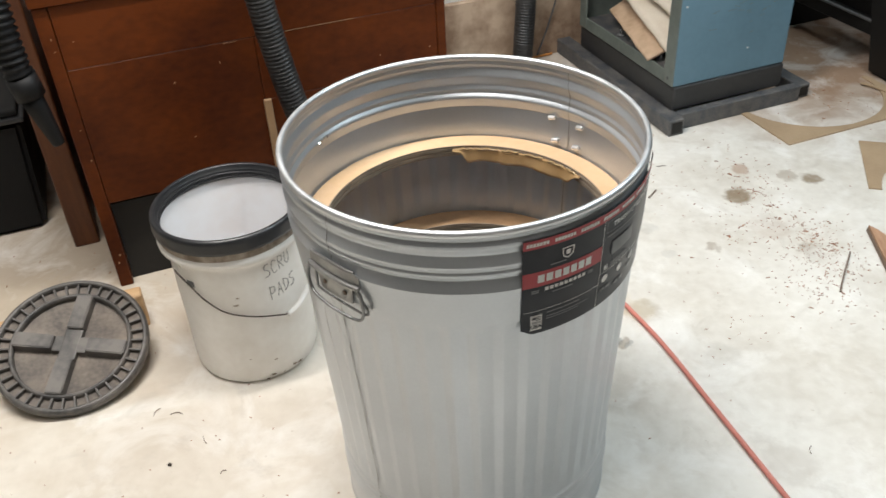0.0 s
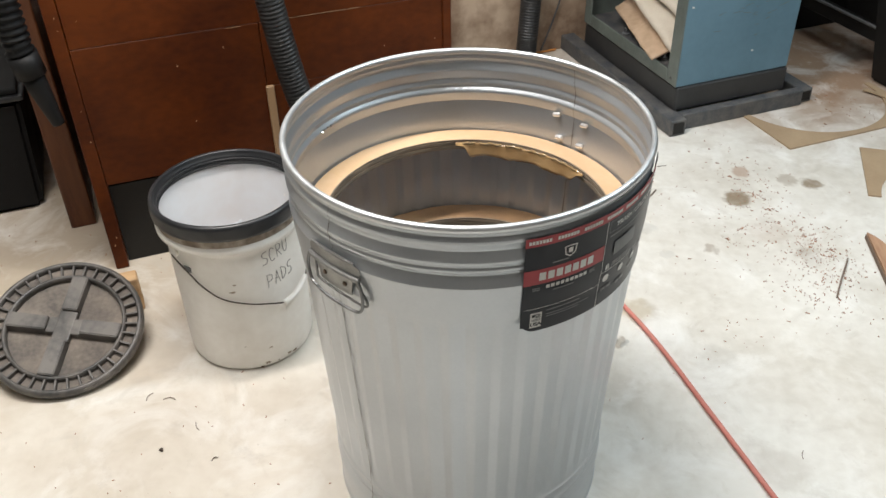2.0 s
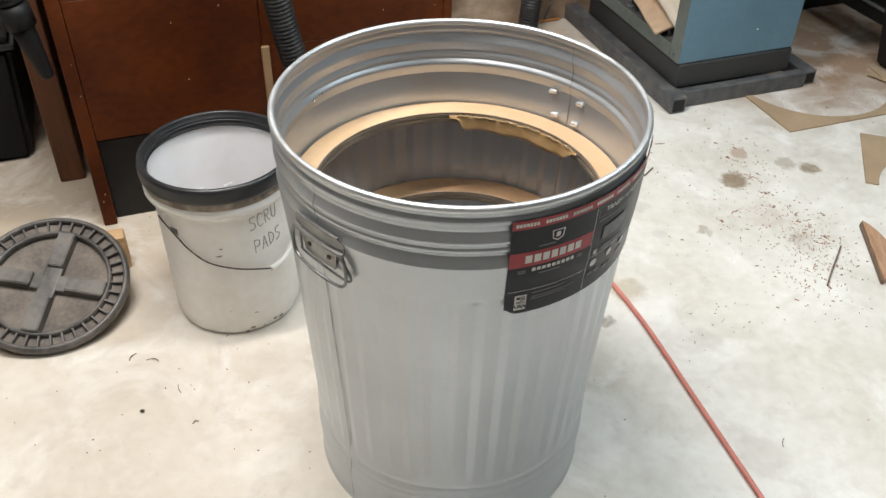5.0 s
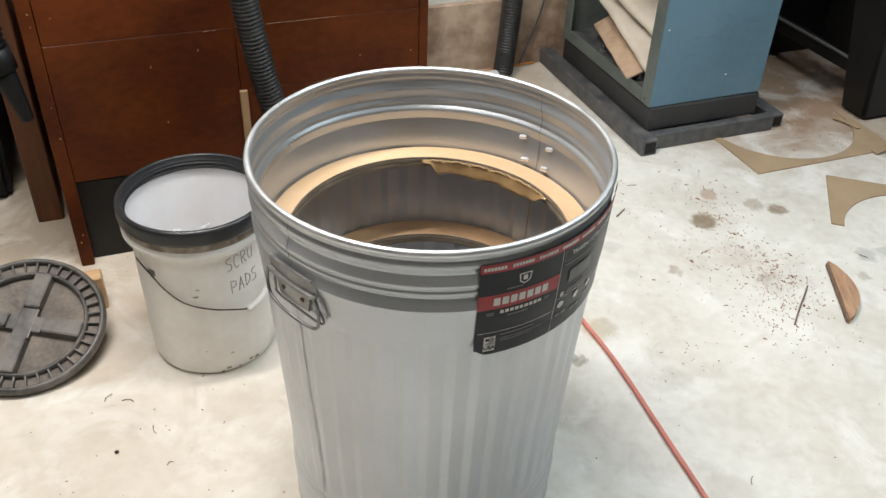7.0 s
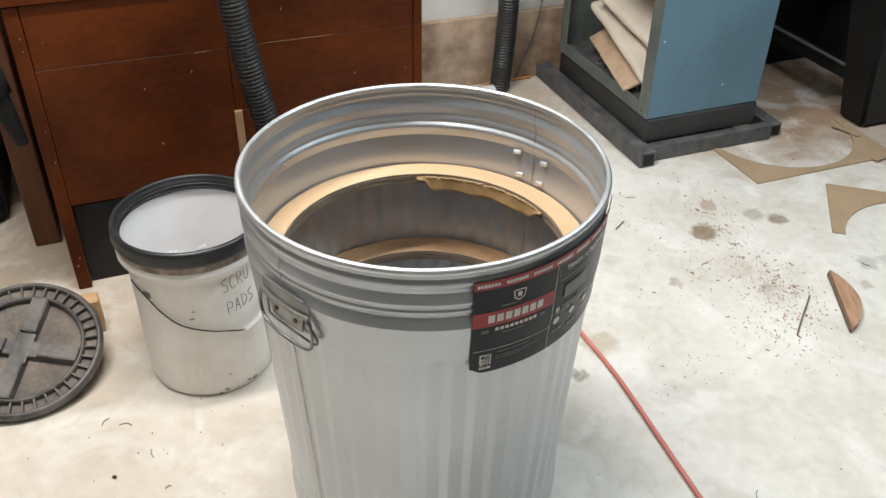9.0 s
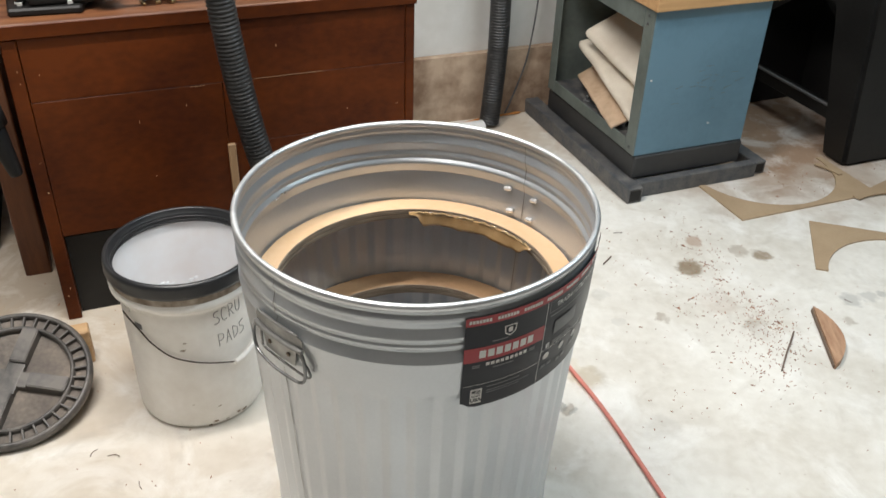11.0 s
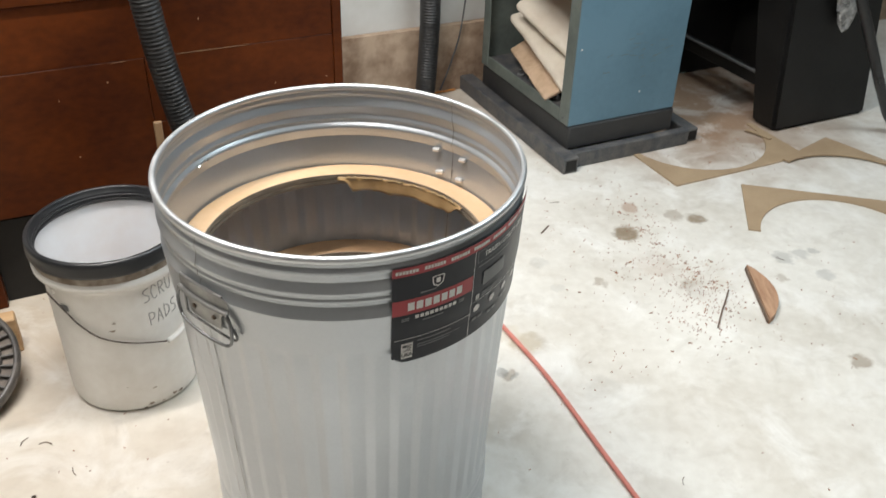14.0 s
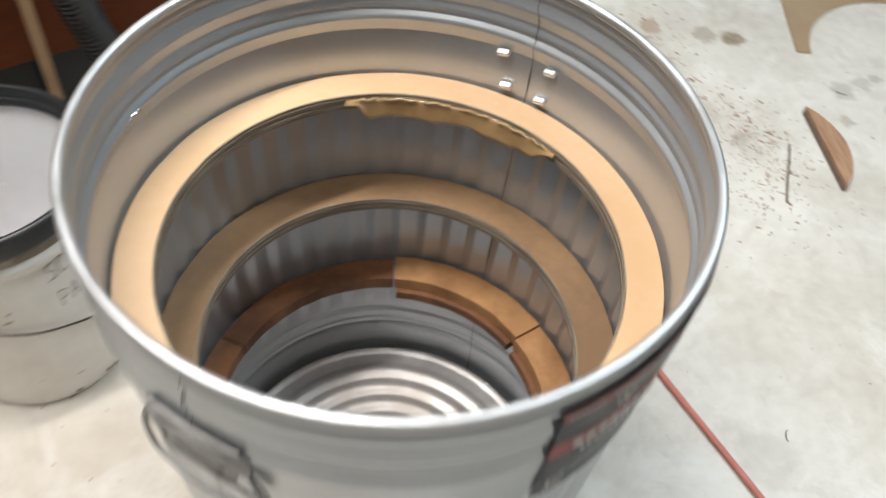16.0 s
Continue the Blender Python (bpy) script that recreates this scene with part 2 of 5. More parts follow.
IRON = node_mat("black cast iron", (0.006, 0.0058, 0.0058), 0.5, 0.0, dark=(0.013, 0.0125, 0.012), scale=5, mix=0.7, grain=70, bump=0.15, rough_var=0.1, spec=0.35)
CANVAS = node_mat("cream canvas cloth", (0.76, 0.70, 0.60), 0.9, 0, dark=(0.60, 0.52, 0.42), scale=9, mix=0.7, grain=260, bump=0.35, spec=0.2)
PAPER = node_mat("tan crumpled paper", (0.60, 0.44, 0.31), 0.85, 0, dark=(0.40, 0.28, 0.18), scale=16, mix=0.7, grain=60, bump=0.2, spec=0.2)
BLACK_PLASTIC = node_mat("black plastic", (0.013, 0.014, 0.016), 0.36, 0, dark=(0.028, 0.028, 0.029), scale=10, mix=0.6, grain=110, bump=0.08)
HOSE = node_mat("grey-black hose plastic", (0.020, 0.0205, 0.022), 0.45, 0, dark=(0.038, 0.036, 0.034), scale=10, mix=0.7, grain=80, bump=0.05)
LID = node_mat("dusty grey plastic", (0.045, 0.044, 0.043), 0.42, 0, dark=(0.16, 0.145, 0.13), scale=16, mix=0.9, grain=90, bump=0.1)
LID_DUST = node_mat("sawdust on plastic", (0.090, 0.078, 0.068), 0.75, 0, dark=(0.25, 0.21, 0.175), scale=13, mix=0.9, grain=120, bump=0.3)
BUCKET = node_mat("white bucket plastic", (0.88, 0.86, 0.82), 0.38, 0, dark=(0.72, 0.68, 0.62), scale=7, mix=0.6, grain=60, bump=0.04)
GRIME = node_mat("brown grime", (0.52, 0.45, 0.37), 0.8, 0, dark=(0.13, 0.09, 0.06), scale=22, mix=0.9, grain=90, bump=0.1)
BUCKET_IN = node_mat("inside bucket plastic", (0.80, 0.81, 0.83), 0.13, 0, dark=(0.74, 0.70, 0.68), scale=9, mix=0.7, grain=40, bump=0.05)
INK = node_mat("faded marker ink", (0.30, 0.28, 0.265), 0.6, 0, scale=60, bump=0)
CORD = node_mat("faded red cord", (0.66, 0.23, 0.19), 0.5, 0, dark=(0.52, 0.18, 0.14), scale=20, mix=0.6, grain=150, bump=0.15)
ORANGE = node_mat("orange wire", (0.62, 0.25, 0.06), 0.5, 0, scale=20, bump=0.05)
LABEL_BLACK = node_mat("printed black label", (0.013, 0.016, 0.023), 0.38, 0, dark=(0.026, 0.029, 0.036), scale=10, mix=0.6, grain=60, bump=0.05, spec=0.25)
LABEL_RED = node_mat("printed red label", (0.40, 0.035, 0.045), 0.42, 0, dark=(0.33, 0.03, 0.04), scale=10, mix=0.6, grain=60, bump=0.05)
LABEL_WHITE = node_mat("printed white label", (0.72, 0.71, 0.69), 0.45, 0, dark=(0.6, 0.59, 0.57), scale=20, mix=0.6, grain=60, bump=0.03)
LABEL_GREY = node_mat("printed grey label", (0.16, 0.165, 0.17), 0.45, 0, scale=20, mix=0.5, bump=0.03)
WALL_PAINT = node_mat("painted wall", (0.66, 0.66, 0.64), 0.6, 0, dark=(0.54, 0.53, 0.50), scale=3.5, mix=0.7, grain=30, bump=0.15)
WALL_STAIN = node_mat("stained bare concrete", (0.48, 0.36, 0.26), 0.75, 0, dark=(0.22, 0.14, 0.09), scale=9, mix=1.0, grain=40, bump=0.25, detail=9)
FAR_WALL = node_mat("dim workshop wall", (0.22, 0.20, 0.18), 0.8, 0, dark=(0.13, 0.11, 0.10), scale=2.0, mix=1.0, grain=20, bump=0.1)
PRONG = node_mat("bright bent steel", (0.95, 0.95, 0.95), 0.45, 1.0, dark=(0.85, 0.85, 0.85), scale=40, mix=0.3, bump=0.0)
CEILING = node_mat("ceiling paint", (0.7, 0.69, 0.66), 0.8, 0, scale=4, bump=0.05)
SAWDUST = node_mat("wood chips", (0.50, 0.27, 0.17), 0.8, 0, dark=(0.25, 0.11, 0.075), scale=30, mix=0.9, bump=0, by_object=0.0)
VAC_BLACK = node_mat("black hose plastic", (0.007, 0.007, 0.0075), 0.5, 0, dark=(0.015, 0.015, 0.015), scale=10, mix=0.7, grain=80, bump=0.05, spec=0.2)
BIN_BLACK = node_mat("matt black plastic", (0.006, 0.006, 0.0065), 0.6, 0, dark=(0.012, 0.012, 0.012), scale=8, mix=0.6, grain=90, bump=0.05, spec=0.2)
# light glossy tone for the added glints on the tape
TAPE_SPARKLE = node_mat("tape sparkle", (0.50, 0.36, 0.18), 0.08, 0, dark=(0.34, 0.22, 0.10), scale=60, mix=0.8, grain=150, bump=0.4, coat=1.0)
BLACK_STEEL = node_mat("black painted steel", (0.018, 0.019, 0.021), 0.5, 0, dark=(0.04, 0.04, 0.04), scale=12, mix=0.7, grain=80, bump=0.1)
FOIL = node_mat("crumpled clear film", (0.52, 0.52, 0.52), 0.2, 0.6, dark=(0.2, 0.2, 0.2), scale=30, mix=0.9, grain=60, bump=0.5)
GREY_CAST = node_mat("grey enamelled casting", (0.16, 0.165, 0.17), 0.4, 0.2, scale=8, bump=0.05)
RED_CAST = node_mat("orange plastic", (0.55, 0.16, 0.05), 0.5, 0, scale=8, bump=0.05)
TUBE = glow("fluorescent tube", (0.93, 0.97, 1.0), 9.0)


# ---------------------------------------------------------------- mesh helpers
def part(name, bm, material, parent=None, label="", smooth=False, m=None):
    me = bpy.data.meshes.new(name)
    bmesh.ops.recalc_face_normals(bm, faces=bm.faces)
    bm.to_mesh(me)
    bm.free()
    for mt in material if isinstance(material, (list, tuple)) else [material]:
        me.materials.append(mt)
    if smooth:
        for f in me.polygons:
            f.use_smooth = True
    ob = new(name, me)
    if parent:
        ob.parent = parent
    if m is not None:
        ob.matrix_basis = m
    if label:
        ob["label"] = label
    return ob


def thing(name, m, label, category, group="", kind=""):
    ob = new(name)
    ob.empty_display_size = 0.05
    ob.matrix_basis = m
    return tagged(ob, label, category, group, kind)


def box(x0, x1, y0, y1, z0, z1, bevel=0.002, seg=1, bm=None):
    b = bmesh.new()
    bmesh.ops.create_cube(b, size=1)
    bmesh.ops.transform(b, matrix=Matrix.Translation(((x0 + x1) / 2, (y0 + y1) / 2, (z0 + z1) / 2)) @ Matrix.Diagonal((x1 - x0, y1 - y0, z1 - z0, 1)), verts=b.verts)
    if bevel:
        bmesh.ops.bevel(b, geom=b.edges[:], offset=bevel, segments=seg, profile=0.6, affect="EDGES")
    return merge(bm, b) if bm else b


def merge(bm, other, m=None):
    if m is not None:
        bmesh.ops.transform(other, matrix=m, verts=other.verts)
    me = bpy.data.meshes.new("scratch")
    other.to_mesh(me)
    other.free()
    bm.from_mesh(me)
    bpy.data.meshes.remove(me)
    return bm


def lathe(profile, n=64, a0=0.0, a1=360.0, close=False, wave=None):
    """Turn a list of (radius, height) round z; close joins the last of the profile to its first."""
    bm = bmesh.new()
    full = abs(a1 - a0) >= 359.9
    count = n if full else n + 1
    rings = []
    for i in range(count):
        a = radians(a0 + (a1 - a0) * i / n)
        rings.append([bm.verts.new(((r + (wave(a, z) if wave else 0)) * math.cos(a), (r + (wave(a, z) if wave else 0)) * math.sin(a), z)) for r, z in profile])
    k = len(profile)
    for i in range(n):
        A, Bq = rings[i], rings[(i + 1) % count]
        for j in range(k if close else k - 1):
            bm.faces.new((A[j], Bq[j], Bq[(j + 1) % k], A[(j + 1) % k]))
    if close and not full:
        bm.faces.new(rings[0])
        bm.faces.new(rings[-1][::-1])
    return bm


def sweep(points, radius, n=12, caps=True, ridge=0.0, pitch=0.0, bm=None):
    """A round tube along points; ridge and pitch give a corrugated hose."""
    pts = [Vector(p) for p in points]
    fine = []
    for i in range(len(pts) - 1):
        p0, p1, p2, p3 = pts[max(i - 1, 0)], pts[i], pts[i + 1], pts[min(i + 2, len(pts) - 1)]
        steps = max(4, int((p2 - p1).length / (pitch / 4 if pitch else 0.012))) if len(pts) > 2 or pitch else 1
        for s in range(steps):
            t = s / steps
            fine.append(0.5 * ((2 * p1) + (p2 - p0) * t + (2 * p0 - 5 * p1 + 4 * p2 - p3) * t * t + (3 * p1 - p0 - 3 * p2 + p3) * t ** 3))
    fine.append(pts[-1])
    b = bm or bmesh.new()
    rings, dist, side = [], 0.0, None
    for i, c in enumerate(fine):
        d = (fine[min(i + 1, len(fine) - 1)] - fine[max(i - 1, 0)]).normalized()
        if side is None:
            side = d.orthogonal().normalized()
        side = (side - d * side.dot(d)).normalized()
        up = d.cross(side)
        if i:
            dist += (c - fine[i - 1]).length
        r = radius + (ridge * math.copysign(abs(math.sin(math.pi * 2 * dist / pitch)) ** 0.5, math.sin(math.pi * 2 * dist / pitch)) if pitch else 0)
        rings.append([b.verts.new(c + r * (side * math.cos(2 * math.pi * j / n) + up * math.sin(2 * math.pi * j / n))) for j in range(n)])
    for A, B2 in zip(rings, rings[1:]):
        for j in range(n):
            b.faces.new((A[j], A[(j + 1) % n], B2[(j + 1) % n], B2[j]))
    if caps:
        b.faces.new(rings[0][::-1])
        b.faces.new(rings[-1])
    return b


def cyl(r, z0, z1, n=24, bevel=0.001):
    return lathe([(0.0005, z0), (r - bevel, z0), (r, z0 + bevel), (r, z1 - bevel), (r - bevel, z1), (0.0005, z1)], n)


def prism(outline, z0, z1, bevel=0.0):
    bm = bmesh.new()
    lo = [bm.verts.new((x, y, z0)) for x, y in outline]
    hi = [bm.verts.new((x, y, z1)) for x, y in outline]
    n = len(outline)
    for i in range(n):
        bm.faces.new((lo[i], lo[(i + 1) % n], hi[(i + 1) % n], hi[i]))
    bm.faces.new(lo[::-1])
    bm.faces.new(hi)
    if bevel:
        bmesh.ops.bevel(bm, geom=bm.edges[:], offset=bevel, segments=1, affect="EDGES")
    return bm


def letters(text, size, bold=0.0, spacing=1.0):
    """A flat mesh of the text, centred, in the xy plane."""
    cu = bpy.data.curves.new("text", "FONT")
    cu.body, cu.size, cu.align_x, cu.align_y, cu.offset, cu.space_character = text, size, "CENTER", "CENTER", bold, spacing
    ob = bpy.data.objects.new("text", cu)
    scene.collection.objects.link(ob)
    dg = bpy.context.evaluated_depsgraph_get()
    me = bpy.data.meshes.new_from_object(ob.evaluated_get(dg))
    bm = bmesh.new()
    bm.from_mesh(me)
    bpy.data.objects.remove(ob)
    bpy.data.curves.remove(cu)
    bpy.data.meshes.remove(me)
    return bm


# ---------------------------------------------------------------- the room
def room_box(name, p0, p1, q0, q1, z0, z1, material, label, category="wall"):
    ob = part(name, box(p0, p1, q0, q1, z0, z1, 0), material, m=ROOM)
    return tagged(ob, label, category, kind="structure")


fl = bmesh.new()
bmesh.ops.create_grid(fl, x_segments=1, y_segments=1, size=6.0)
geom = bmesh.ops.extrude_face_region(fl, geom=fl.faces[:])
bmesh.ops.translate(fl, vec=(0, 0, -0.15), verts=[g for g in geom["geom"] if isinstance(g, bmesh.types.BMVert)])
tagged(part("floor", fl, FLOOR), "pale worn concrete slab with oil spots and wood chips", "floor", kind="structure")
room_box("wall_north", -3.2, 5.2, 2.52, 2.70, 0.0, 2.6, WALL_PAINT, "white painted basement wall with grey scuffs")
room_box("trim", -3.2, 5.2, 2.49, 2.518, 0.0, 0.244, WALL_STAIN, "bare brown water-stained footing along the wall", "trim")
room_box("wall_south", -3.2, 5.2, -3.0, -2.85, 0.0, 2.6, FAR_WALL, "plain painted wall behind the workshop")
room_box("wall_west", -3.35, -3.2, -3.0, 2.70, 0.0, 2.6, FAR_WALL, "plain painted side wall of the workshop")
room_box("wall_east", 5.2, 5.35, -3.0, 2.70, 0.0, 2.6, FAR_WALL, "plain painted side wall of the workshop")
room_box("ceiling", -3.35, 5.35, -3.0, 2.70, 2.6, 2.7, CEILING, "plain pale workshop ceiling", "ceiling")


def tube_light(p, q, turn):
    t = thing("ceiling_light", at(p, q, 2.49, turn), "white twin-tube fluorescent ceiling light, switched on", "ceiling light", "ceiling lights")
    part("housing", box(-0.62, 0.62, -0.08, 0.08, 0.045, 0.11, 0.006), LABEL_WHITE, t)
    for y in (-0.045, 0.045):
        b = sweep([(-0.59, y, 0.02), (0.59, y, 0.02)], 0.013, 12)
        part("tube", b, TUBE, t, "glowing white tube")
        for s in (-1, 1):
            part("lamp_holder", box(s * 0.6 - 0.012, s * 0.6 + 0.012, y - 0.015, y + 0.015, 0.0, 0.045, 0.002), LABEL_WHITE, t)
    return t


LAMPS = [(0.18, 1.23, 0, 55, (1.0, 0.955, 0.91)), (1.95, 0.80, 0, 32, (0.80, 0.93, 1.0)), (0.05, 0.25, 0, 9, (1.0, 0.95, 0.89))]
for p, q, turn, watts, tint in LAMPS:
    tube_light(p, q, turn)
    la = bpy.data.lights.new("tube_glow", "AREA")
    la.shape, la.size, la.size_y, la.energy, la.color = "RECTANGLE", 1.15, 0.10, watts, tint
    lo = new("tube_glow", la)
    lo.matrix_basis = at(p, q, 2.47, turn)


# ---------------------------------------------------------------- the steel trash can
CAN = Vector((0.175, 1.08, 0))
HT, RB, RT = 0.690, 0.2272, 0.2580


def cone(z):
    return RB + (RT - RB) * z / HT


def smooth01(x):
    x = min(1, max(0, x))
    return x * x * (3 - 2 * x)


FLUTE_PITCH, FLUTE_DEPTH = 8.0, 0.0035  # degrees round the can, metres


def flutes(a, z):
    """Upright folded flutes pressed into the side, a steep and a slack face each, running out at both ends."""
    k = smooth01((z - 0.140) / 0.022) * smooth01((0.545 - z) / 0.016)
    u = math.degrees(a) % FLUTE_PITCH
    rise = (u - 3.0) / 3.0 if 3.0 <= u < 6.0 else 1 - ((u - 6.0) % FLUTE_PITCH) / 5.0
    return k * FLUTE_DEPTH * (rise - 1)


HOOPS = [(0.700, 0.003), (0.690, 0.003), (0.6785, 0.0032), (0.677, 0.0032), (0.6715, 0.0062), (0.667, 0.0066), (0.6575, 0.0026), (0.655, 0.0024), (0.640, 0.0074), (0.637, 0.0074), (0.6325, 0.0052), (0.631, 0.0050), (0.6275, 0.0066), (0.624, 0.0066), (0.6185, 0.0022), (0.6165, 0.0020), (0.599, 0.0086), (0.588, 0.0080), (0.50, 0.0045), (0.10, 0.001), (0.0, 0.0)]


def beads(z):
    """The rolled hoops below the rim and the foot band."""
    r = 0.0
    for (z0, r0), (z1, r1) in zip(HOOPS, HOOPS[1:]):
        if z1 <= z <= z0:
            r = r1 + (r0 - r1) * (z - z1) / (z0 - z1)
    r += 0.0055 * smooth01((0.100 - z) / 0.02) + 0.0028 * math.exp(-((z - 0.100) / 0.004) ** 2) + 0.0022 * math.exp(-((z - 0.125) / 0.004) ** 2)
    r += 0.0030 * math.exp(-(z / 0.007) ** 2)
    return r


def can_wave(a, z):
    dent = 0.0006 * math.sin(3 * a + 9 * z) * math.sin(2 * a - 5 * z + 0.7) + 0.0003 * math.sin(7 * a + 11 * z + 1.3)
    return beads(z) + flutes(a, z) + dent


can = thing("trash_can", Matrix.Translation(CAN), "fluted galvanised steel trash can without its lid, on the concrete floor", "trash can")
zs = sorted({round(HT * i / 60, 4) for i in range(61)} | {round(0.59 + 0.001 * i, 4) for i in range(100)} | {0.5, 0.515, 0.53, 0.54, 0.548, 0.597, 0.594, 0.6, 0.004, 0.002, 0.008, 0.01} | {round(0.09 + 0.002 * i, 4) for i in range(22)})
bm = lathe([(cone(z), z) for z in zs], 720, wave=can_wave)
side = part("side_wall", bm, STEEL, can, smooth=True)
sol = side.modifiers.new("sheet", "SOLIDIFY")
sol.thickness, sol.offset = 0.0012, -1
ringpts = [(RT + 0.0028 + 0.0048 * math.cos(t), HT - 0.0015 + 0.0056 * math.sin(t)) for t in [2 * math.pi * i / 14 for i in range(14)]]
part("rim", lathe(ringpts, 160, close=True), RIM_STEEL, can, "bright rolled steel rim", smooth=True)
# pressed bottom with concentric ridges
prof = [(0.001, 0.030)]
for i in range(1, 141):
    r = RB * 0.985 * i / 140
    prof.append((r, 0.030 + (0.0042 * (0.5 - 0.5 * math.cos(2 * math.pi * (r - 0.00375) / 0.02785)) ** 0.8 if 0.00375 < r < 0.1987 else 0) + (0.003 * smooth01((r - 0.212) / 0.008))))
bottom = part("bottom", lathe(prof, 120), DULL_STEEL, can, smooth=True)
bottom.modifiers.new("sheet", "SOLIDIFY").thickness = 0.0012

SEAM_A = -126.8


def on_can(a, z, out=0.0, flat=False):
    """A point on the outside of the can at angle a (degrees) and height z."""
    r = cone(z) + (beads(z) if not flat else 0) + out
    return Vector((r * math.cos(radians(a)), r * math.sin(radians(a)), z))


for a0 in (SEAM_A, SEAM_A + 180):
    for inside, name in ((False, "seam"), (True, "inner_seam")):
        b = bmesh.new()
        last = None
        for i in range(90):
            z = 0.012 + (HT - 0.018) * i / 89
            w = 0.0004 * (1.3 + 0.6 * math.sin(i * 0.7))
            o = (can_wave(radians(a0), z) - beads(z)) + (0.0014 if not inside else -0.0024)
            aa = a0 + 0.5 * math.sin(z * 9) + (0.8 if z > 0.66 else 0)
            pr = [b.verts.new(on_can(aa + s * math.degrees(w / cone(z)), z, o)) for s in (-1, 1)]
            if last:
                b.faces.new((last[0], last[1], pr[1], pr[0]))
            last = pr
        part(name, b, SEAM, can, "dark lapped seam line")


def can_handle(a0):
    """A riveted hinge plate with a wire bail that hangs down."""
    h = Matrix.Rotation(radians(a0), 4, "Z")
    z0 = 0.590

    def loc(t, z, out):  # t: sideways metres, out from the wall
        r = cone(z)
        return Vector((r * math.cos(t / r) + out * math.cos(t / r), r * math.sin(t / r) + out * math.sin(t / r), z))

    def sheet(top, low, half, thick, off, n=16):
        b = bmesh.new()
        rows = []
        for i in range(n + 1):
            t = -half + 2 * half * i / n
            zt, zb = top(t), low(t)
            rows.append([b.verts.new(h @ loc(t, zt + (zb - zt) * k / 4, off + thick)) for k in range(5)] + [b.verts.new(h @ loc(t, zt + (zb - zt) * k / 4, off)) for k in range(4, -1, -1)])
        for A, B2 in zip(rows, rows[1:]):
            for k in range(10):
                b.faces.new((A[k], A[(k + 1) % 10], B2[(k + 1) % 10], B2[k]))
        b.faces.new(rows[0])
        b.faces.new(rows[-1][::-1])
        return b

    plate = part("hinge_plate", sheet(lambda t: z0 + 0.020 - 0.010 * (abs(t) / 0.047) ** 4, lambda t: z0 - 0.040 if abs(t) < 0.030 else z0 - 0.008, 0.047, 0.0020, 0.0085), PLATE_STEEL, can, "pressed zinc hinge plate")
    part("hinge_barrel", sweep([h @ loc(t, z0 - 0.006, 0.0125) for t in (-0.047, -0.02, 0.02, 0.047)], 0.0042, 10), PLATE_STEEL, plate)
    part("plate_lip", sweep([h @ loc(t, z0 + 0.017, 0.0105) for t in (-0.040, -0.02, 0.02, 0.040)], 0.0022, 8), PLATE_STEEL, plate)
    for t, z in ((-0.018, z0 - 0.024), (0.020, z0 - 0.024)):
        b = cyl(0.0035, 0.0, 0.0025, 12, 0.0008)
        part("rivet", b, SPLINTER, plate, "dark rivet", m=Matrix.Translation(h @ loc(t, z, 0.0102)) @ Matrix.Rotation(radians(a0 + math.degrees(t / 0.25)), 4, "Z") @ Matrix.Rotation(radians(90), 4, "Y"))
    bail = [loc(-0.038, z0 - 0.006, 0.0125), loc(-0.048, z0 - 0.010, 0.014), loc(-0.050, z0 - 0.026, 0.017), loc(-0.044, z0 - 0.044, 0.019), loc(-0.032, z0 - 0.050, 0.020), loc(0.0, z0 - 0.053, 0.021),
            loc(0.036, z0 - 0.056, 0.020), loc(0.049, z0 - 0.052, 0.019), loc(0.052, z0 - 0.036, 0.017), loc(0.048, z0 - 0.012, 0.014), loc(0.038, z0 - 0.006, 0.0125)]
    part("bail", sweep([h @ p for p in bail], 0.0023, 10), WIRE, can, "bent zinc wire handle", smooth=True)
    inner = [loc(-0.034, z0 - 0.010, 0.0125), loc(-0.036, z0 - 0.034, 0.0125), loc(-0.026, z0 - 0.042, 0.013), loc(0.044, z0 - 0.047, 0.013), loc(0.056, z0 - 0.040, 0.0125), loc(0.040, z0 - 0.010, 0.0125)]
    part("bail_stop", sweep([h @ p for p in inner], 0.0018, 8), WIRE, can, "inner wire loop of the handle", smooth=True)


can_handle(SEAM_A)
can_handle(SEAM_A + 180)
# bent prongs of the far handle, showing inside
for a, z in ((60.1, 0.5965), (47.7, 0.5947), (58.1, 0.558), (48.6, 0.557)):
    b = box(-0.0035, 0.0035, -0.0070, 0.0070, -0.0030, 0.0030, 0.0012)
    P = on_can(a, z, -0.0052)
    part("prong", b, PRONG, can, "bright clinched metal prong", m=Matrix.Translation(P) @ Matrix.Rotation(radians(a), 4, "Z") @ Matrix.Rotation(radians(-12), 4, "X") @ Matrix.Rotation(radians(-25), 4, "Y"))
for i, (a, z) in enumerate(((158.0, 0.6185), (156.0, 0.6195), (159.5, 0.6165), (154.5, 0.6185))):
    b = bmesh.new()
    bmesh.ops.create_icosphere(b, subdivisions=1, radius=0.0019)
    part("zinc_drip", b, CHROME, can, "bright dried droplet", m=Matrix.Translation(on_can(a, z, -0.002)) @ Matrix.Diagonal((1, 1, 0.6 + 0.3 * i, 1)))

# printed wrap label
LAB0, LAB1, LZ0, LZ1 = -69.3, -4.0, 0.514, 0.672


def lab_r(z, out):
    return cone(z) + 0.0078 + 0.0022 * smooth01((z - 0.535) / 0.05) + out


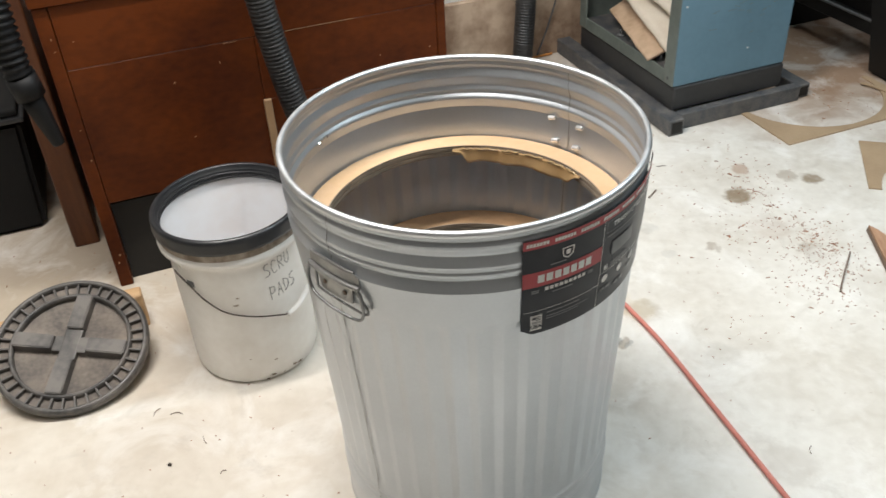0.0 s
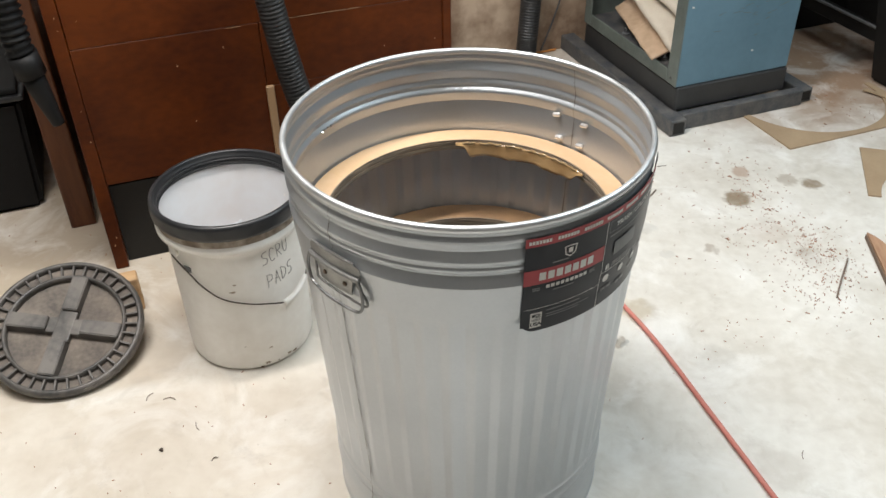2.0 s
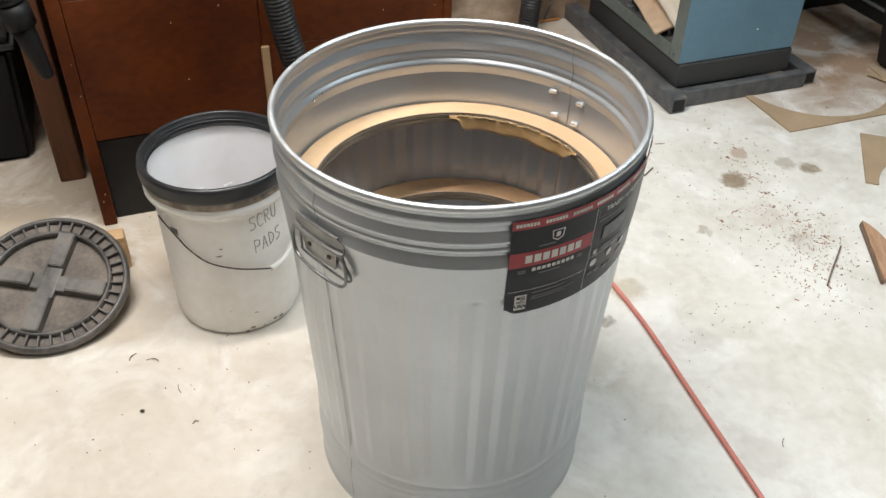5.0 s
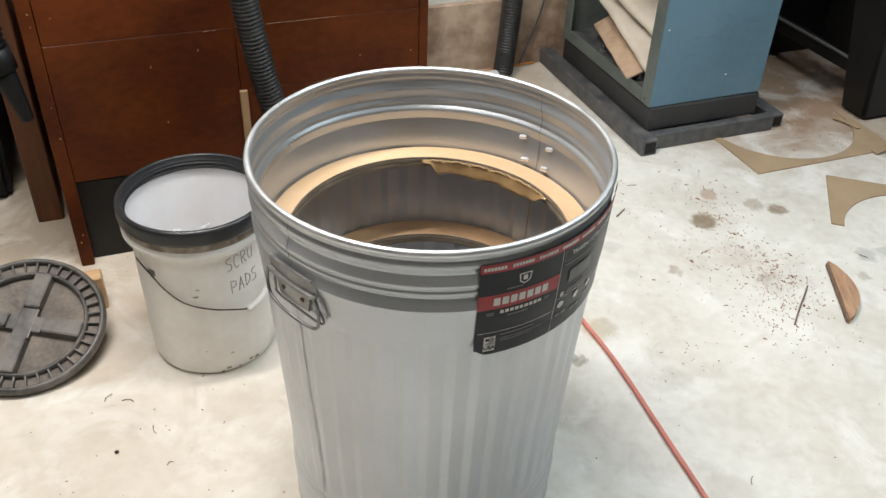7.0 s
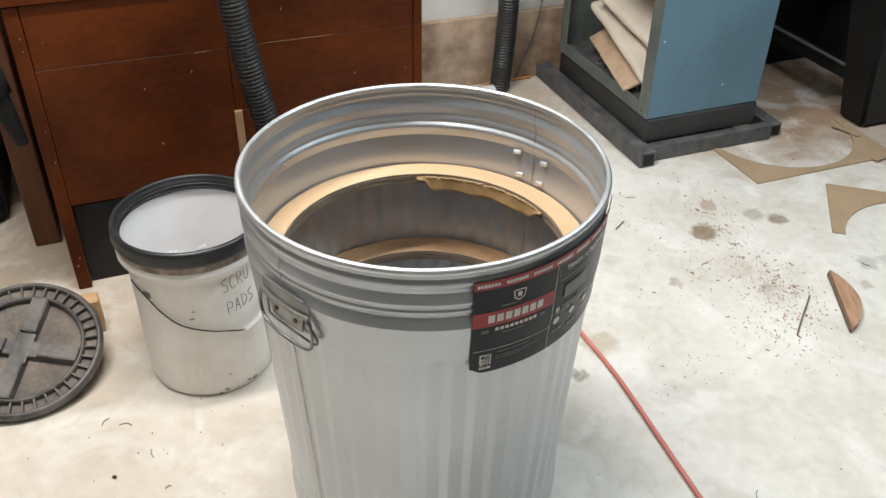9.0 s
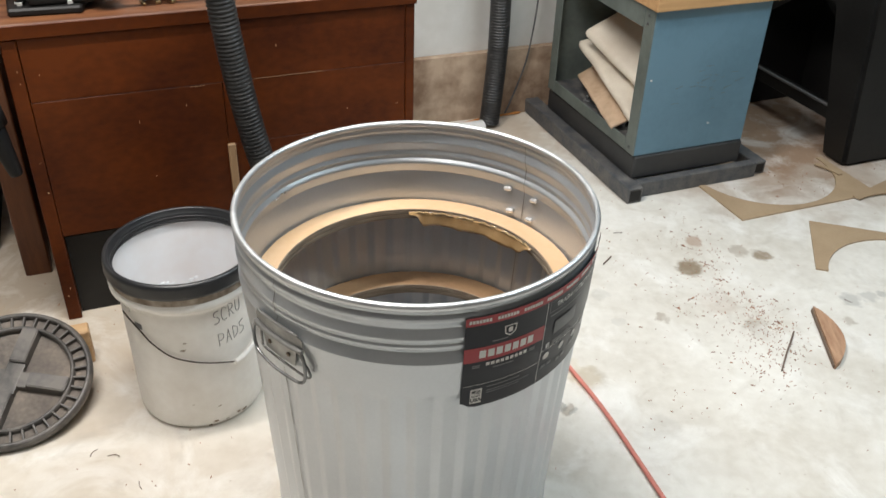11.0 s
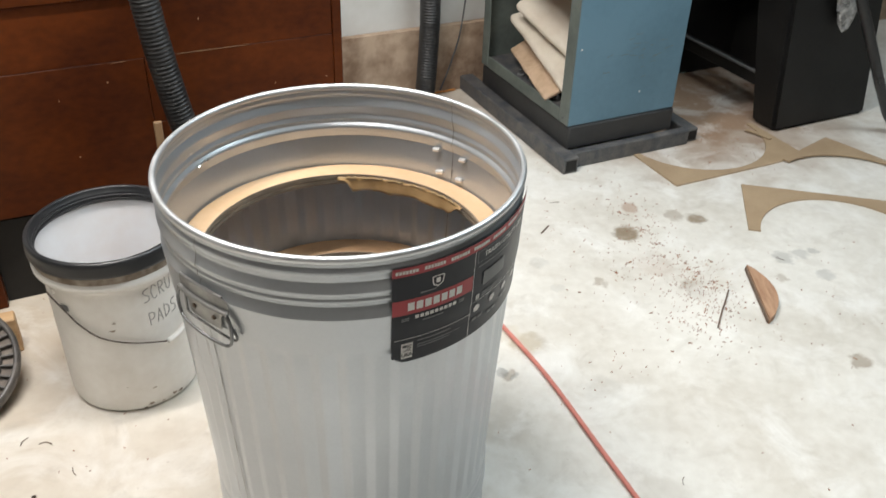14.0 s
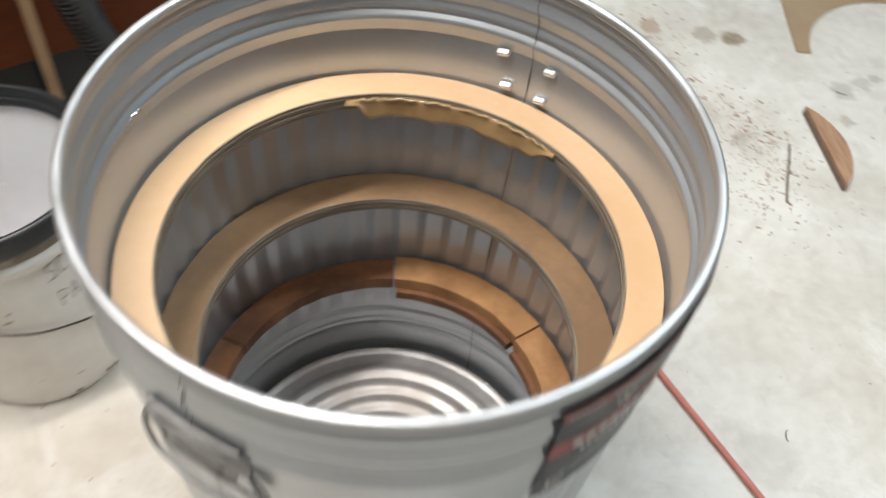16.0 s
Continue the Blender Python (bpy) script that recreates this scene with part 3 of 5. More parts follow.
def lab_pt(s, z, out):
    """s: metres along the label from its left edge."""
    a = radians(LAB0) + s / 0.255
    return Vector((lab_r(z, out) * math.cos(a), lab_r(z, out) * math.sin(a), z))


def lab_bend(b, s0, z0, out, slant=0.0):
    for v in b.verts:
        v.co = lab_pt(s0 + v.co.x, z0 + v.co.y + slant * v.co.x, out)
    return b


def lab_patch(name, s0, s1, z0, z1, material, out, parent, label="", edge=None, ns=28, nz=12, bottom=None):
    b = bmesh.new()
    grid = []
    for i in range(ns + 1):
        s = s0 + (s1 - s0) * i / ns
        lo = z0 + (bottom(s) if bottom else 0)
        grid.append([b.verts.new(lab_pt(s, lo + (z1 - lo) * j / nz, out)) for j in range(nz + 1)])
    for i in range(ns):
        for j in range(nz):
            b.faces.new((grid[i][j], grid[i + 1][j], grid[i + 1][j + 1], grid[i][j + 1]))
    return part(name, b, material, parent, label, smooth=True)


LABW = radians(LAB1 - LAB0) * 0.255
lab = lab_patch("label", 0.0, LABW, LZ0, LZ1, LABEL_BLACK, 0.0, can, "black printed wrap label with red and white bands", bottom=lambda s: 0.010 * math.exp(-(s / 0.010) ** 2) + 0.006 * math.exp(-((s - LABW) / 0.03) ** 2), ns=60, nz=30)
SPLIT = radians(26.3) * 0.255
lab_patch("red_top_band", 0.0, LABW, LZ1 - 0.014, LZ1 - 0.0005, LABEL_RED, 0.0005, lab, nz=3, ns=50)
lab_patch("red_band", 0.0, SPLIT, 0.597, 0.621, LABEL_RED, 0.0005, lab, nz=4)


def lab_bars(name, rows, material, out=0.0011, joined=False):
    """Flat printed bars: s, z, width, height; joined where they are too small to tell apart."""
    b = bmesh.new()
    for s, z, w, hgt in rows:
        n = max(1, int(w / 0.004))
        vs = [[b.verts.new(lab_pt(s + w * i / n, z + d * hgt, out)) for d in (-0.5, 0.5)] for i in range(n + 1)]
        for A, B2 in zip(vs, vs[1:]):
            b.faces.new((A[0], B2[0], B2[1], A[1]))
        if not joined:
            part(name, b, material, lab)
            b = bmesh.new()
    if joined:
        tagged(part(name, b, material, lab), kind="stuff")


# brand lettering stands as plain white blocks
lab_bars("brand_block", [(0.020 + i * 0.0115, 0.6095, 0.0088, 0.0125) for i in range(7)], LABEL_WHITE)
lab_bars("brand_line", [(0.030 + i * 0.0068, 0.591, 0.0050, 0.0055) for i in range(9)], LABEL_WHITE, joined=True)
lab_bars("small_print", [(0.040, 0.583, 0.030, 0.0024), (0.036, 0.628, 0.022, 0.0020), (0.012, 0.591, 0.010, 0.002), (0.012, 0.588, 0.010, 0.002), (0.094, 0.592, 0.009, 0.002), (0.094, 0.589, 0.009, 0.002)], LABEL_GREY)
lab_bars("top_brand_blocks", [(0.004 + k * 0.0365 + i * 0.0042, LZ1 - 0.0072, 0.0033, 0.0052) for k in range(8) for i in range(7) if 0.004 + k * 0.0365 + i * 0.0042 < LABW - 0.005], LABEL_WHITE, joined=True)
lab_bars("divider", [(0.003, 0.5555, SPLIT - 0.003, 0.0007), (SPLIT, 0.573, LABW - SPLIT - 0.03, 0.0007)], LABEL_WHITE)
b = bmesh.new()
lo = [b.verts.new(lab_pt(SPLIT + d, z, 0.0011)) for d in (0, 0.0008) for z in [0.515 + 0.143 * i / 20 for i in range(21)]]
for i in range(20):
    b.faces.new((lo[i], lo[i + 21], lo[i + 22], lo[i + 1]))
part("divider_upright", b, LABEL_WHITE, lab)
# shield emblem: an outline and a block
b = bmesh.new()
sh = [(-0.009, 0.008), (0.009, 0.008), (0.0075, -0.005), (0.0, -0.010), (-0.0075, -0.005)]
outer = [b.verts.new((x, y, 0)) for x, y in sh]
innr = [b.verts.new((x * 0.8, y * 0.8, 0)) for x, y in sh]
for i in range(5):
    b.faces.new((outer[i], outer[(i + 1) % 5], innr[(i + 1) % 5], innr[i]))
blk = [b.verts.new(c) for c in ((-0.003, -0.0035, 0), (0.003, -0.0035, 0), (0.003, 0.004, 0), (-0.003, 0.004, 0))]
b.faces.new(blk)
part("emblem", lab_bend(b, 0.060, 0.640, 0.0011), LABEL_WHITE, lab)
# white panel with a flag block and the word below it
lab_patch("panel", 0.013, 0.029, 0.5215, 0.5475, LABEL_WHITE, 0.0008, lab, "small white printed panel", ns=4, nz=4)
lab_bars("flag", [(0.015, 0.5425, 0.005, 0.0045)] + [(0.0205, 0.5442 - 0.0026 * i, 0.0065, 0.0013) for i in range(3)] + [(0.015, 0.536 - 0.002 * i, 0.012, 0.0008) for i in range(2)], LABEL_BLACK, 0.0014, joined=True)
part("flag_word", lab_bend(letters("USA", 0.0085, 0.0003), 0.021, 0.5275, 0.0014), LABEL_BLACK, lab)
part("title", lab_bend(letters("TRASH / UTILITY CAN", 0.0112, 0.0001, 0.95), SPLIT + 0.070, 0.646, 0.0011), LABEL_WHITE, lab)
b = bmesh.new()
for s0, s1, z0, z1 in ((SPLIT + 0.005, SPLIT + 0.135, 0.6545, 0.6553), (SPLIT + 0.005, SPLIT + 0.135, 0.6372, 0.638), (SPLIT + 0.005, SPLIT + 0.0058, 0.638, 0.6545)):
    n = 24
    vs = [[b.verts.new(lab_pt(s0 + (s1 - s0) * i / n, z, 0.0011)) for z in (z0, z1)] for i in range(n + 1)]
    for A, B2 in zip(vs, vs[1:]):
        b.faces.new((A[0], B2[0], B2[1], A[1]))
part("title_frame", b, LABEL_GREY, lab)
lab_bars("fine_print", [(SPLIT + 0.008, 0.631, 0.07, 0.002), (SPLIT + 0.02, 0.606, 0.05, 0.022), (0.035, 0.548, 0.05, 0.0018), (0.035, 0.541, 0.066, 0.0014), (0.035, 0.537, 0.05, 0.0014), (SPLIT + 0.02, 0.582, 0.04, 0.0018), (SPLIT + 0.02, 0.578, 0.05, 0.0018)], LABEL_GREY)
lab_bars("capacity", [(SPLIT + 0.008, 0.580, 0.0035, 0.008), (SPLIT + 0.0125, 0.580, 0.002, 0.008)], LABEL_WHITE)
for k in range(4):
    b = bmesh.new()
    bmesh.ops.create_circle(b, cap_ends=True, segments=14, radius=0.0062)
    part("picture_dot", lab_bend(b, SPLIT + 0.013 + 0.034 * k, 0.560 - 0.001 * k, 0.0011), LABEL_WHITE, lab, "white round pictogram")
lab_bars("caption_marks", [(SPLIT + 0.007 + 0.034 * k + d, 0.541 - 0.006 * (k % 2), 0.009, 0.005) for k in range(3) for d in (0, 0.012)], LABEL_GREY, joined=True)


# plywood rings standing loose inside the can
def wood_ring(z, thick, r_in, a0, a1, face, edge, label, name="plywood_ring", fit=0.004):
    t = thing(name, Matrix.Translation(CAN + Vector((0, 0, z - thick))), label, "wooden ring")
    ro = cone(z) - fit
    n = max(8, int(abs(a1 - a0) / 3))
    prof = [(r_in, 0.0), (ro, 0.0), (ro + 0.0008, thick - 0.001), (ro, thick), (r_in + 0.0015, thick), (r_in, thick - 0.0015)]
    bm = lathe(prof, n, a0, a1, close=True, wave=lambda a, zz: 0.0008 * noise.noise((4 * math.cos(a), 4 * math.sin(a), 3.3 + z)))
    part("ring", bm, [face], t)
    # plies and saw marks on the inner edge
    plies = 5
    for i in range(plies):
        zz0, zz1 = thick * i / plies + 0.0004, thick * (i + 1) / plies - 0.0004
        part("ply", lathe([(r_in - 0.0006 - 0.0005 * (i % 2), zz0), (r_in - 0.0006 - 0.0005 * (i % 2), zz1), (r_in + 0.001, zz1), (r_in + 0.001, zz0)], n, a0, a1, close=True), edge, t)
    return t


wood_ring(0.546, 0.019, 0.217, 0, 360, PLY, PLY_EDGE, "pale plywood ring fitted level inside the steel can", fit=-0.0004)
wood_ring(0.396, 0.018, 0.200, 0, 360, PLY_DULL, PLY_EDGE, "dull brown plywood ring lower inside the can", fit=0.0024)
ring3 = thing("segmented_ring", Matrix.Translation(CAN + Vector((0, 0, 0.222))), "reddish rough wooden ring segments deep inside the can", "wooden ring")
# first two segments wear the lit tone, the others the shaded one
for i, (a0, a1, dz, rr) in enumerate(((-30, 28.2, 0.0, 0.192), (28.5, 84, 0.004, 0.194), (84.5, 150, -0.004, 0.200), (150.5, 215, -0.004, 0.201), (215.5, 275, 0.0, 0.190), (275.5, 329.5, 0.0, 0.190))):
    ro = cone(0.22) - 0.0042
    part("segment", lathe([(rr, dz), (ro, dz), (ro, dz + 0.020), (rr, dz + 0.020)], 16, a0, a1, close=True, wave=lambda a, zz: 0.0012 * noise.noise((14 * math.cos(a), 14 * math.sin(a), zz * 60))), PLY_ORANGE_LIT if i < 2 else PLY_RED_SHADED, ring3)
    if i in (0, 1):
        part("lower_layer", lathe([(rr - 0.007, dz - 0.014), (ro, dz - 0.014), (ro, dz - 0.0005), (rr - 0.007, dz - 0.0005)], 16, a0 + 2, a1 - 1, close=True, wave=lambda a, zz: 0.0012 * noise.noise((14 * math.cos(a), 14 * math.sin(a), zz * 60 + 5))), PLY_RED_SHADED, ring3)

# a loose torn strip of glossy brown tape hanging from the top ring's inner edge
b = bmesh.new()
n = 60
random.seed(4)
prev = None
for i in range(n + 1):
    a = 101 - 66 * i / n
    k = i / n
    drop = (0.004 + 0.020 * smooth01((k - 0.05) / 0.06)) * (1 - smooth01((k - 0.86) / 0.14)) + 0.0012 * random.random() + 0.0015 * math.sin(i * 0.33)
    col = []
    for j in range(6):
        f = j / 5
        r = 0.2150 - 0.0010 * f * math.sin(i * 0.35) - 0.004 * f - 0.0002 * math.sin(i * 0.9 + j)
        z = 0.541 - drop * f + 0.0004 * math.sin(i * 0.8)
        col.append(b.verts.new((r * math.cos(radians(a)), r * math.sin(radians(a)), z)))
    if prev:
        for j in range(5):
            b.faces.new((prev[j], prev[j + 1], col[j + 1], col[j]))
    prev = col
tp = part("tape_strip", b, TAPE, smooth=True, m=Matrix.Translation(CAN))
tagged(tp, "torn glossy brown tape strip stuck under the wooden ring", "tape")
tp.modifiers.new("film", "SOLIDIFY").thickness = 0.0008

# short shiny beads added to give the tape edge its glints
gb = bmesh.new()
for a0, a1 in ((98, 92), (90, 80), (78, 70), (67, 58), (55, 46), (44, 38)):
    sweep([(0.2138 * math.cos(radians(a0 + (a1 - a0) * i / 6)), 0.2138 * math.sin(radians(a0 + (a1 - a0) * i / 6)), 0.5405 + 0.0012 * math.sin(i * 1.9 + a0)) for i in range(7)], 0.0017, 7, bm=gb)
tagged(part("sparkle_bead", gb, TAPE_SPARKLE, smooth=True, m=Matrix.Translation(CAN)), "shiny bead added for the glints along the tape's top edge", "glue")

# ---------------------------------------------------------------- bucket and its lid
bucket = thing("bucket", Matrix.Translation((-0.3286, 1.3734, 0)), "dirty white plastic bucket with a black screw ring, open", "bucket")
BKH, BR0, BR1 = 0.348, 0.1300, 0.1425


def bk_r(z):
    return BR0 + 0.0035 * z / BKH


prof = [(0.001, 0.0), (BR0 - 0.016, 0.0), (BR0 - 0.008, 0.002), (BR0 - 0.003, 0.006), (BR0, 0.014)] + [(bk_r(z), z) for z in (0.05, 0.10, 0.15, 0.20, 0.25, 0.29)]
prof += [(0.1340, 0.300), (0.1365, 0.304), (0.1440, 0.309), (0.1476, 0.314), (0.1480, 0.323), (0.1436, 0.327), (0.1433, 0.342), (BR1, BKH)]
part("body", lathe(prof, 96), BUCKET, bucket, smooth=True)
inner = [(BR1 - 0.002, BKH)] + [(bk_r(z) - 0.003, z) for z in (0.30, 0.20, 0.10, 0.014)] + [(BR0 - 0.02, 0.005), (0.001, 0.005)]
part("lining", lathe(inner, 96), BUCKET_IN, bucket, "smooth white inside of the bucket", smooth=True)
part("grime_band", lathe([(0.1442, 0.3285), (0.1440, 0.3440)], 96), GRIME, bucket, "brown grime below the ring", smooth=True)
ring = [(BR1 - 0.004, 0.3450), (BR1 + 0.004, 0.3445), (BR1 + 0.0080, 0.3465), (BR1 + 0.0088, 0.352), (BR1 + 0.0080, 0.368), (BR1 + 0.0068, 0.3745), (BR1 + 0.003, 0.3780), (BR1 - 0.001, 0.3780), (BR1 - 0.003, 0.3755),
        (BR1 - 0.0035, 0.369), (BR1 - 0.006, 0.3675), (BR1 - 0.0068, 0.365), (BR1 - 0.0075, 0.356), (BR1 - 0.0078, 0.349)]
part("screw_ring", lathe(ring, 96, close=True), BLACK_PLASTIC, bucket, "black threaded plastic ring", smooth=True)
# beads modelled where lamps glint on the wet lining
for i, (a, z, r) in enumerate(((153.5, 0.219, 0.0030), (139, 0.209, 0.0040), (134, 0.206, 0.0034), (129, 0.201, 0.0026), (111, 0.202, 0.0036), (106.4, 0.207, 0.0028), (131, 0.179, 0.0036), (125, 0.174, 0.0030), (118.4, 0.170, 0.0044))):
    b = bmesh.new()
    bmesh.ops.create_icosphere(b, subdivisions=2, radius=r)
    part("wet_glint", b, GLINT, bucket, "bright bead put in for a lamp reflection on the wet lining", smooth=True, m=Matrix.Translation(((bk_r(z) - 0.003) * math.cos(radians(a)), (bk_r(z) - 0.003) * math.sin(radians(a)), z)) @ Matrix.Rotation(radians(a), 4, "Z") @ Matrix.Rotation(radians(-25), 4, "X") @ Matrix.Diagonal((0.45, 1.9, 0.9 + 0.2 * (i % 3), 1)))
for i in range(2):
    zz = 0.353 + 0.008 * i
    part("thread", lathe([(BR1 - 0.0095, zz), (BR1 - 0.0085, zz - 0.002), (BR1 - 0.0070, zz - 0.002), (BR1 - 0.0070, zz + 0.002)], 96, close=True), BLACK_PLASTIC, bucket, smooth=True)


def on_bucket(a, z, out=0.0):
    r = bk_r(z) + out
    return Vector((r * math.cos(radians(a)), r * math.sin(radians(a)), z))


# wire bail: from one ear, sagging round the front, with a plastic grip
pts = [on_bucket(-128, 0.286, 0.009), on_bucket(-123.5, 0.277, 0.008), on_bucket(-110, 0.248, 0.005), on_bucket(-102, 0.229, 0.005), on_bucket(-86.5, 0.202, 0.005), on_bucket(-65, 0.184, 0.006), on_bucket(-42, 0.164, 0.007), on_bucket(-37, 0.160, 0.008)]
part("bail", sweep(pts, 0.0015, 8), BARK, bucket, "rusty dark wire handle", smooth=True)
part("grip", sweep([on_bucket(a, z, 0.010) for a, z in ((-37, 0.160), (-30, 0.161), (-20, 0.166), (-6, 0.178))], 0.0058, 10), BUCKET, bucket, "white plastic handle grip", smooth=True)
part("bail_wire", sweep([on_bucket(a, z, o) for a, z, o in ((-6, 0.178, 0.010), (14, 0.205, 0.008), (36, 0.250, 0.008), (52, 0.286, 0.009))], 0.0015, 8), BARK, bucket, smooth=True)
for a in (-128, 52):
    b = cyl(0.011, -0.002, 0.006, 20, 0.002)
    part("ear", b, BUCKET, bucket, m=Matrix.Translation(on_bucket(a, 0.289, -0.001)) @ Matrix.Rotation(radians(a), 4, "Z") @ Matrix.Rotation(radians(90), 4, "Y"))


def bucket_write(b, a, z, out=0.0008):
    for v in b.verts:
        x, y = v.co.x, v.co.y
        v.co = on_bucket(a + math.degrees(x / 0.140), z + y, out)
    return b


def scrawl(strokes, a, z, name):
    """Marker strokes: each a run of (x, y) in metres on the bucket's side."""
    bm = bmesh.new()
    for run in strokes:
        sweep([on_bucket(a + math.degrees(x / 0.140), z + y, 0.0003) for x, y in run], 0.0008, 6, bm=bm)
    return part(name, bm, INK, bucket, "hand-lettered black marker word")


H = 0.030
GLYPH = {
    "S": [[(0.012, H), (0.002, H * 0.9), (0.002, H * 0.6), (0.011, H * 0.42), (0.010, H * 0.08), (0.0, 0.0)]],
    "C": [[(0.012, H * 0.85), (0.004, H), (0.0, H * 0.5), (0.004, 0.0), (0.012, H * 0.1)]],
    "R": [[(0.001, 0.0), (0.0, H)], [(0.0, H), (0.010, H * 0.9), (0.009, H * 0.58), (0.001, H * 0.5)], [(0.003, H * 0.5), (0.012, 0.0)]],
    "U": [[(0.0, H), (0.001, H * 0.2), (0.006, 0.0), (0.011, H * 0.2), (0.012, H)]],
    "P": [[(0.001, 0.0), (0.0, H)], [(0.0, H), (0.011, H * 0.9), (0.010, H * 0.52), (0.001, H * 0.45)]],
    "A": [[(0.0, 0.0), (0.006, H)], [(0.006, H), (0.012, 0.0)], [(0.003, H * 0.4), (0.010, H * 0.4)]],
    "D": [[(0.001, 0.0), (0.0, H)], [(0.0, H), (0.011, H * 0.75), (0.011, H * 0.3), (0.001, 0.0)]],
}


def word(text, a, z, name, rise):
    strokes = []
    for i, ch in enumerate(text):
        dx, dy = i * 0.0175, i * rise
        strokes += [[(x + dx, y + dy) for x, y in run] for run in GLYPH[ch]]
    return scrawl(strokes, a, z, name)


word("SCRU", -49, 0.262, "word", 0.0025)
word("PADS", -47, 0.206, "word", 0.0020)
# small smeared sticker and scuffs
b = bmesh.new()
bmesh.ops.create_grid(b, x_segments=6, y_segments=2, size=0.5)
bmesh.ops.scale(b, vec=(0.020, 0.014, 1), verts=b.verts)
part("sticker", bucket_write(b, -115.5, 0.259), LABEL_GREY, bucket, "smeared grey sticker remnant")
random.seed(11)
for i in range(9):
    b = bmesh.new()
    bmesh.ops.create_circle(b, cap_ends=True, segments=9, radius=0.0012 + 0.0028 * random.random())
    for v in b.verts:
        v.co.x *= 1 + 2.0 * random.random()
        v.co.y *= 0.5 + 0.5 * random.random()
    low = i > 3
    part("scuff", bucket_write(b, random.uniform(-100, -25) if not low else random.uniform(-70, -25), random.uniform(0.02, 0.24) if not low else random.uniform(0.004, 0.02)), GRIME, bucket, "dark scuff")

# the bucket's screw lid leans on a length of lumber
lid = thing("bucket_lid", Matrix.Translation((-0.697, 1.267, 0.073)) @ Matrix.Rotation(radians(23.0), 4, "Z") @ Matrix.Rotation(radians(21), 4, "X"), "dusty grey-black plastic screw lid with a cross grip, leaning on lumber", "bucket lid")
R = 0.160
part("disc", lathe([(0.001, -0.016), (R - 0.022, -0.016), (R - 0.022, -0.010), (0.001, -0.010)], 72, close=False), LID_DUST, lid, "sawdust-covered recessed disc")
part("outer_rim", lathe([(R - 0.004, -0.018), (R, -0.012), (R + 0.001, 0.000), (R - 0.002, 0.006), (R - 0.008, 0.008), (R - 0.011, 0.006), (R - 0.012, -0.012)], 90, close=True), LID, lid, smooth=True)
part("inner_rim", lathe([(R - 0.044, -0.012), (R - 0.043, 0.005), (R - 0.040, 0.007), (R - 0.036, 0.006), (R - 0.034, -0.008), (R - 0.034, -0.012)], 90, close=True), LID, lid, smooth=True)
part("groove", lathe([(R - 0.037, -0.006), (R - 0.010, -0.006), (R - 0.010, -0.009), (R - 0.037, -0.009)], 72, close=True), LID_DUST, lid)
rib = box(R - 0.037, R - 0.010, -0.0022, 0.0022, -0.008, 0.0045, 0.0008)
rme = part("rib", rib, LID, lid)
for i in range(1, 36):
    o = rme.copy()
    scene.collection.objects.link(o)
    o.matrix_basis = Matrix.Rotation(2 * math.pi * i / 36, 4, "Z")
for i, turn in enumerate((0, 90, 180, 270)):
    w = 0.0195
    arm = bmesh.new()
    prof = [(0.036, -w * 0.95), (R - 0.043, -w), (R - 0.043, w), (0.036, w * 0.95)]
    lo = [arm.verts.new((x, y, -0.012)) for x, y in prof]
    hi = [arm.verts.new((x, y * 0.86, 0.012)) for x, y in prof]
    for k in range(4):
        arm.faces.new((lo[k], lo[(k + 1) % 4], hi[(k + 1) % 4], hi[k]))
    arm.faces.new(hi)
    arm.faces.new(lo[::-1])
    bmesh.ops.bevel(arm, geom=arm.edges[:], offset=0.002, segments=2, affect="EDGES")
    part("grip_arm", arm, LID, lid, m=Matrix.Rotation(radians(turn + 70), 4, "Z"))
part("hub_bar", box(-0.0185, 0.0185, -0.036, 0.036, -0.012, 0.0046, 0.003, 2), LID, lid, m=Matrix.Rotation(radians(70), 4, "Z"))
part("hub", box(-0.036, 0.036, -0.0185, 0.0185, -0.012, 0.005, 0.003, 2), LID, lid, m=Matrix.Rotation(radians(70), 4, "Z"))

lumber = part("lumber", box(-0.52, 0.126, 1.537, 1.575, 0.0, 0.089, 0.003), PINE, m=ROOM)
tagged(lumber, "short length of bare pine lumber lying on the floor", "lumber")

# ---------------------------------------------------------------- the brown cabinet
P0, P1, Q0, Q1, TOP = 0.075, 0.952, 1.718, 2.30, 0.728
cab = thing("wooden_cabinet", at(0, 0), "red-brown stained wooden cabinet with flush drawers and worn top", "cabinet")
part("left_stile", box(P0, P0 + 0.030, Q0, Q0 + 0.03, 0.0, TOP - 0.032, 0.002), CABINET, cab)
part("right_stile", box(P1 - 0.022, P1, Q0, Q0 + 0.03, 0.0, TOP - 0.032, 0.002), CABINET, cab)
part("side_panel", box(P0, P0 + 0.02, Q0 + 0.03, Q1, 0.0, TOP - 0.032, 0.002), CABINET, cab)
part("side_panel", box(P1 - 0.02, P1, Q0 + 0.03, Q1, 0.0, TOP - 0.032, 0.002), CABINET, cab)
part("back_panel", box(P0 + 0.02, P1 - 0.02, Q1 - 0.01, Q1, 0.03, TOP - 0.032, 0.0), CABINET, cab)
part("floor_panel", box(P0 + 0.021, P1 - 0.021, Q0 + 0.031, Q1 - 0.011, 0.215, 0.230, 0.0), CABINET, cab)
# black panel stands in for the dark open space below the doors
part("kick_shade", box(P0 + 0.031, P1 - 0.023, Q0 + 0.028, Q0 + 0.040, 0.0, 0.214, 0.0), IRON, cab, "black panel put in for the shaded hollow under the cabinet")
